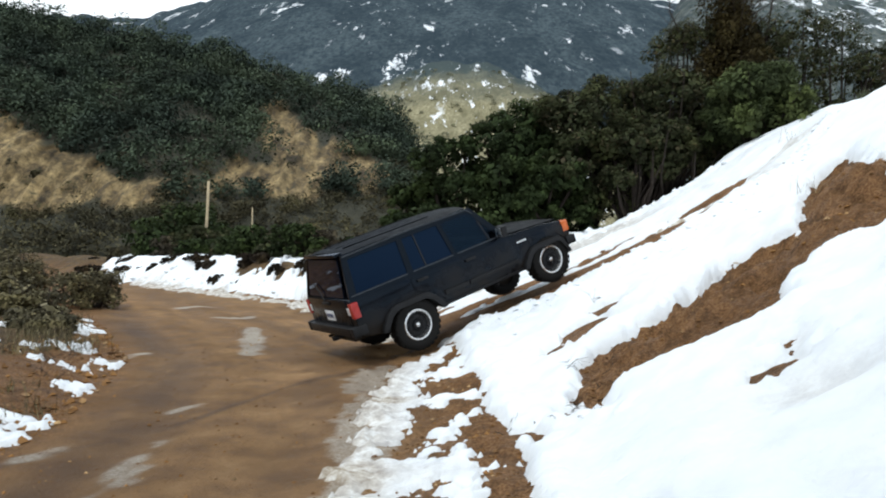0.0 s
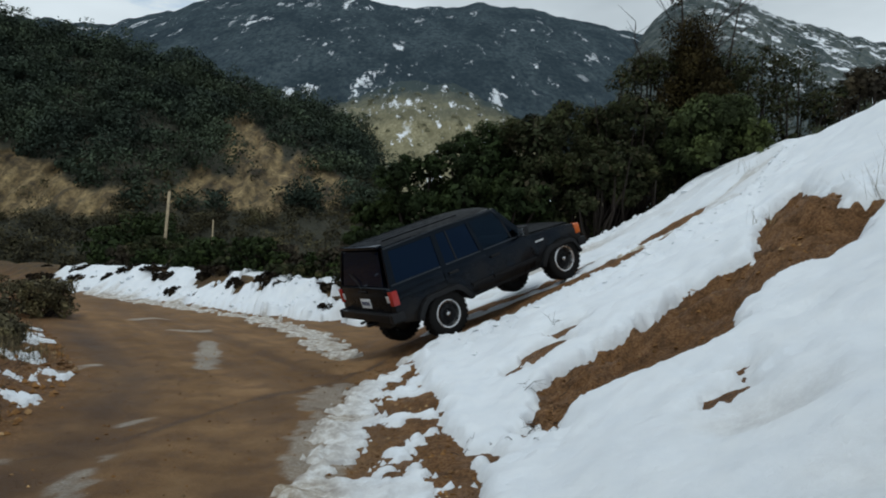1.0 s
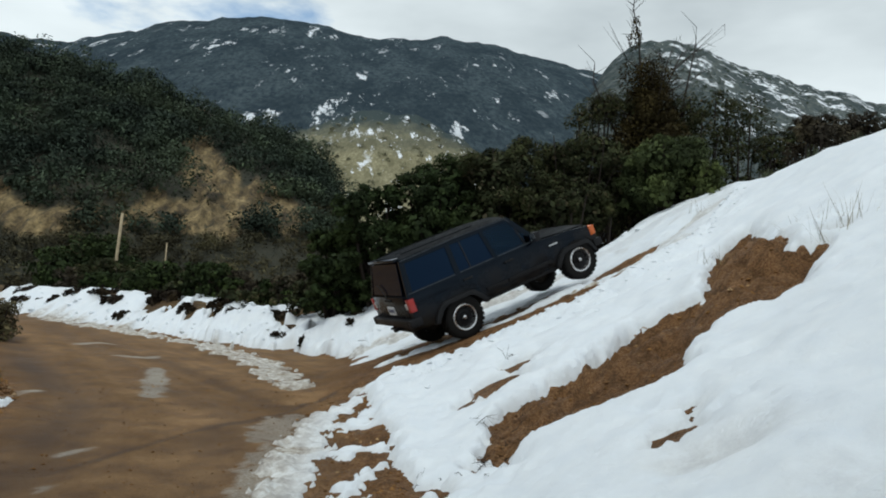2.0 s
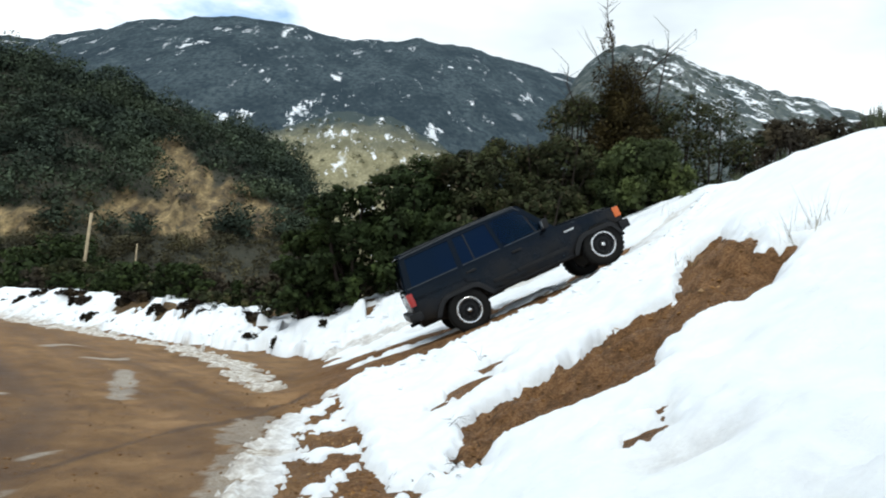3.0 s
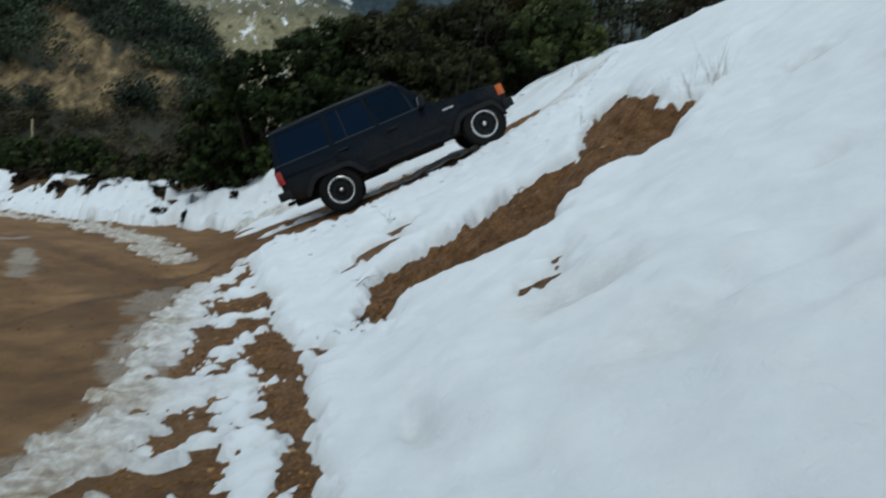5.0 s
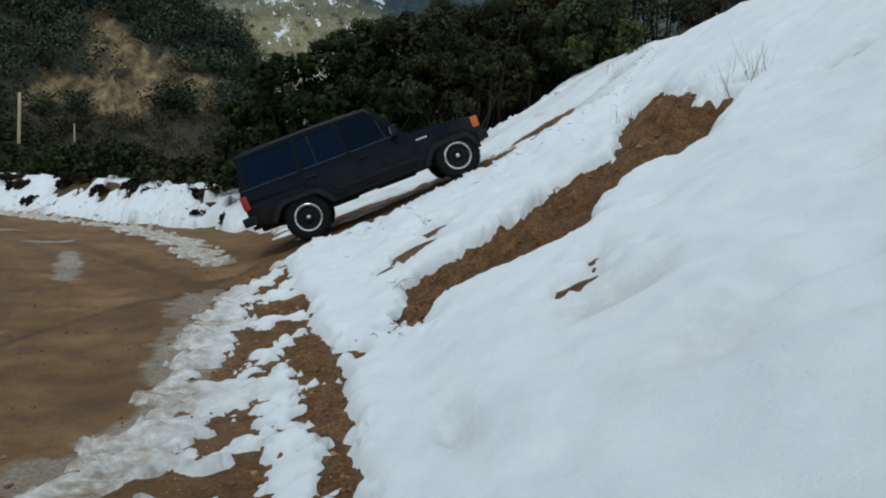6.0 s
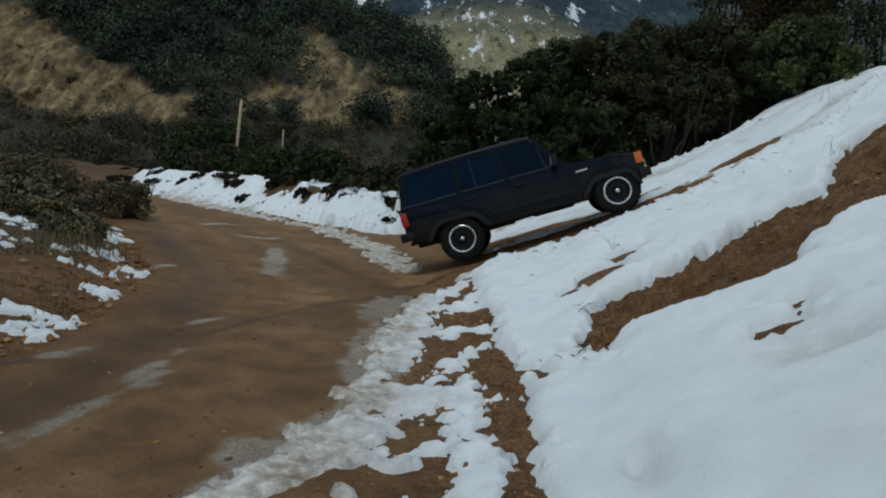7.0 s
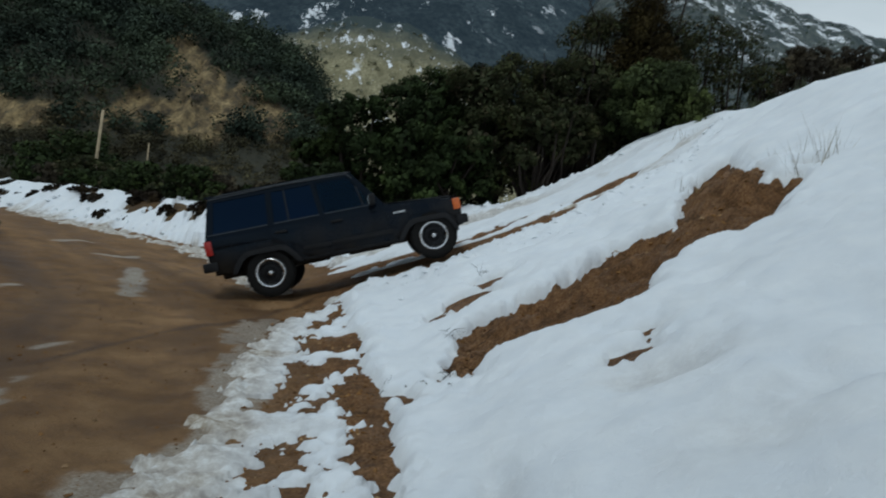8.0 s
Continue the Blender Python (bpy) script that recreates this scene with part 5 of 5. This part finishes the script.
    for nm, x0, x1, f in (("rear_bumper", -0.97, -0.84, -1), ("front_bumper", 3.20, 3.30, 1)):
        part(nm, box(x0, x1, -0.74, 0.74, 0.64, 0.79, 0.018), DARK_STEEL, car, "black steel bumper")
        for s in (-1, 1):
            part("bumper_end", box(x0 - (0.10 if f > 0 else 0), x1 + (0.10 if f < 0 else 0), min(s * 0.742, s * 0.86), max(s * 0.742, s * 0.86), 0.63, 0.80, 0.03), PLASTIC, car)
    part("tow_hitch", box(-0.97, -0.80, -0.05, 0.05, 0.50, 0.58, 0.008), DARK_STEEL, car)
    part("exhaust_pipe", rod([(1.0, 0.25, 0.44), (-0.3, 0.28, 0.46), (-0.70, 0.42, 0.50), (-0.86, 0.45, 0.49)], 0.026, 10), UNDER, car)
    part("silencer", rod([(0.30, 0.27, 0.45), (0.33, 0.27, 0.45), (0.85, 0.27, 0.45), (0.88, 0.27, 0.45)], [0.04, 0.09, 0.09, 0.04], 14), UNDER, car)
    part("grille", box(3.205, 3.235, -0.42, 0.42, 0.82, 1.0, 0.01), PLASTIC, car)
    for k in range(10):
        y = -0.38 + k * 0.0845
        part("grille_slot", box(3.232, 3.242, y - 0.022, y + 0.022, 0.835, 0.985, 0.004), DARK_STEEL, car)
    part("front_skirt", box(3.10, 3.22, -0.78, 0.78, 0.60, 0.80, 0.02), PLASTIC, car)
    for x, nm in ((0.0, "rear_axle"), (WHEELBASE, "front_axle")):
        axle = part(nm, rod([(x, -0.66, HUB_Z), (x, 0.66, HUB_Z)], 0.045, 12), UNDER, car)
        part("differential", rod([(x - 0.13, 0.1, HUB_Z), (x - 0.10, 0.1, HUB_Z), (x + 0.06, 0.1, HUB_Z), (x + 0.16, 0.1, HUB_Z)], [0.06, 0.12, 0.12, 0.05], 14), UNDER, axle)
    part("drive_shaft", rod([(0.15, 0.1, 0.40), (1.4, 0.05, 0.47)], 0.035, 10), UNDER, car)
    part("gearbox", box(1.2, 1.9, -0.2, 0.2, 0.40, 0.56, 0.03), UNDER, car)
    part("fuel_tank", box(-0.80, -0.42, -0.38, 0.38, 0.42, 0.60, 0.04), UNDER, car)
    # inside: seats, wheel and dash seen through the glass
    part("dashboard", box(1.52, 1.80, -0.66, 0.66, 1.17, 1.22, 0.02), PLASTIC, car)
    part("steering_wheel", rod([(1.38 + 0.07 * math.cos(k * 0.4487), 0.36 + 0.18 * math.sin(k * 0.4487), 1.20 + 0.16 * math.cos(k * 0.4487)) for k in range(15)], 0.014, 6), PLASTIC, car)
    for y in (-0.36, 0.36):
        seat = part("front_seat", box(0.90, 1.02, y - 0.24, y + 0.24, 1.172, 1.36, 0.05), CLOTH, car)
        part("head_rest", box(0.87, 0.96, y - 0.13, y + 0.13, 1.38, 1.53, 0.04), CLOTH, seat)
    part("rear_bench", box(0.02, 0.14, -0.62, 0.62, 1.172, 1.34, 0.05), CLOTH, car)
    for ob in list(car.children_recursive):
        settle(ob.data)
    wheels = [make_wheel(car, x, s) for x in (0.0, WHEELBASE) for s in (-1, 1)]
    return car, wheels


jeep, jeep_wheels = make_jeep()


def motions():
    rows = [
        (0, -0.66, 11.69, 0.14, 31.14, 20.53, -1.68),
        (0.5, -0.19, 12.4, 0.28, 30.25, 19.56, -1.47),
        (1, 0.38, 12.62, 0.52, 31.97, 20.99, -1.27),
        (1.5, 1.02, 13.18, 0.77, 26.98, 24.36, -1.07),
        (1.7, 1.28, 13.57, 0.87, 25.06, 25.27, -0.98),
        (2.8, 2.39, 13.81, 1.17, 1.93, 28.72, -0.53),
        (3, 2.48, 13.54, 1.18, -1.39, 29.24, -0.45),
        (3.5, 2.55, 13.45, 1.17, -8.68, 28.23, -0.25),
        (4, 2.48, 13.37, 1.17, -10.76, 27.43, -0.04),
        (4.5, 2.42, 13.32, 1.09, -8.74, 28.15, -0.11),
        (5, 1.9, 13.35, 0.92, -8.32, 26.54, -0.17),
        (5.2, 1.62, 13.37, 0.8, -5.95, 25.78, -0.2),
        (6.3, 0.49, 13.07, 0.4, -4.22, 22.62, -0.34),
        (6.5, 0.38, 13.09, 0.35, -4.95, 22.21, -0.36),
        (7, 0.18, 13.14, 0.35, -4.02, 21.93, -0.43),
        (7.5, -0.33, 13.05, 0.18, -3.1, 20.14, -0.49),
        (8, -0.79, 12.69, 0.12, -1.68, 18.94, -0.55),
    ]
    walk(jeep, [(t, pose(x, y, z, roll, -pitch, yaw)) for t, x, y, z, yaw, pitch, roll in rows])
    # the wheels roll as far as the car travels along its own length
    ts = [r[0] for r in rows]
    travel = [0.0]
    for p, q in zip(rows, rows[1:]):
        a = radians((p[4] + q[4]) / 2)
        along = (q[1] - p[1]) * math.cos(a) + (q[2] - p[2]) * math.sin(a)
        travel.append(travel[-1] + math.copysign(math.hypot(along, q[3] - p[3]), along))
    # the far wheels hang down on their springs while the car climbs askew
    hang = {1: ((0, 0.5, 1.7, 2.8, 8), (0.05, 0.18, 0.20, 0.05, 0.05)), 3: ((0, 1.7, 2.8, 3.5, 5, 8), (0.27, 0.27, 0.20, 0.06, 0.02, 0.05))}
    for k, wheel in enumerate(jeep_wheels):
        x, y, z = wheel.location
        drop_t, drop = hang.get(k, ((0, 8), (0, 0)))
        walk(wheel, [(t, pose(x, y, z - float(np.interp(t, drop_t, drop)), 0, math.degrees(float(np.interp(t, ts, travel)) / TYRE_R), 0)) for t in [0.25 * k for k in range(33)]])


motions()
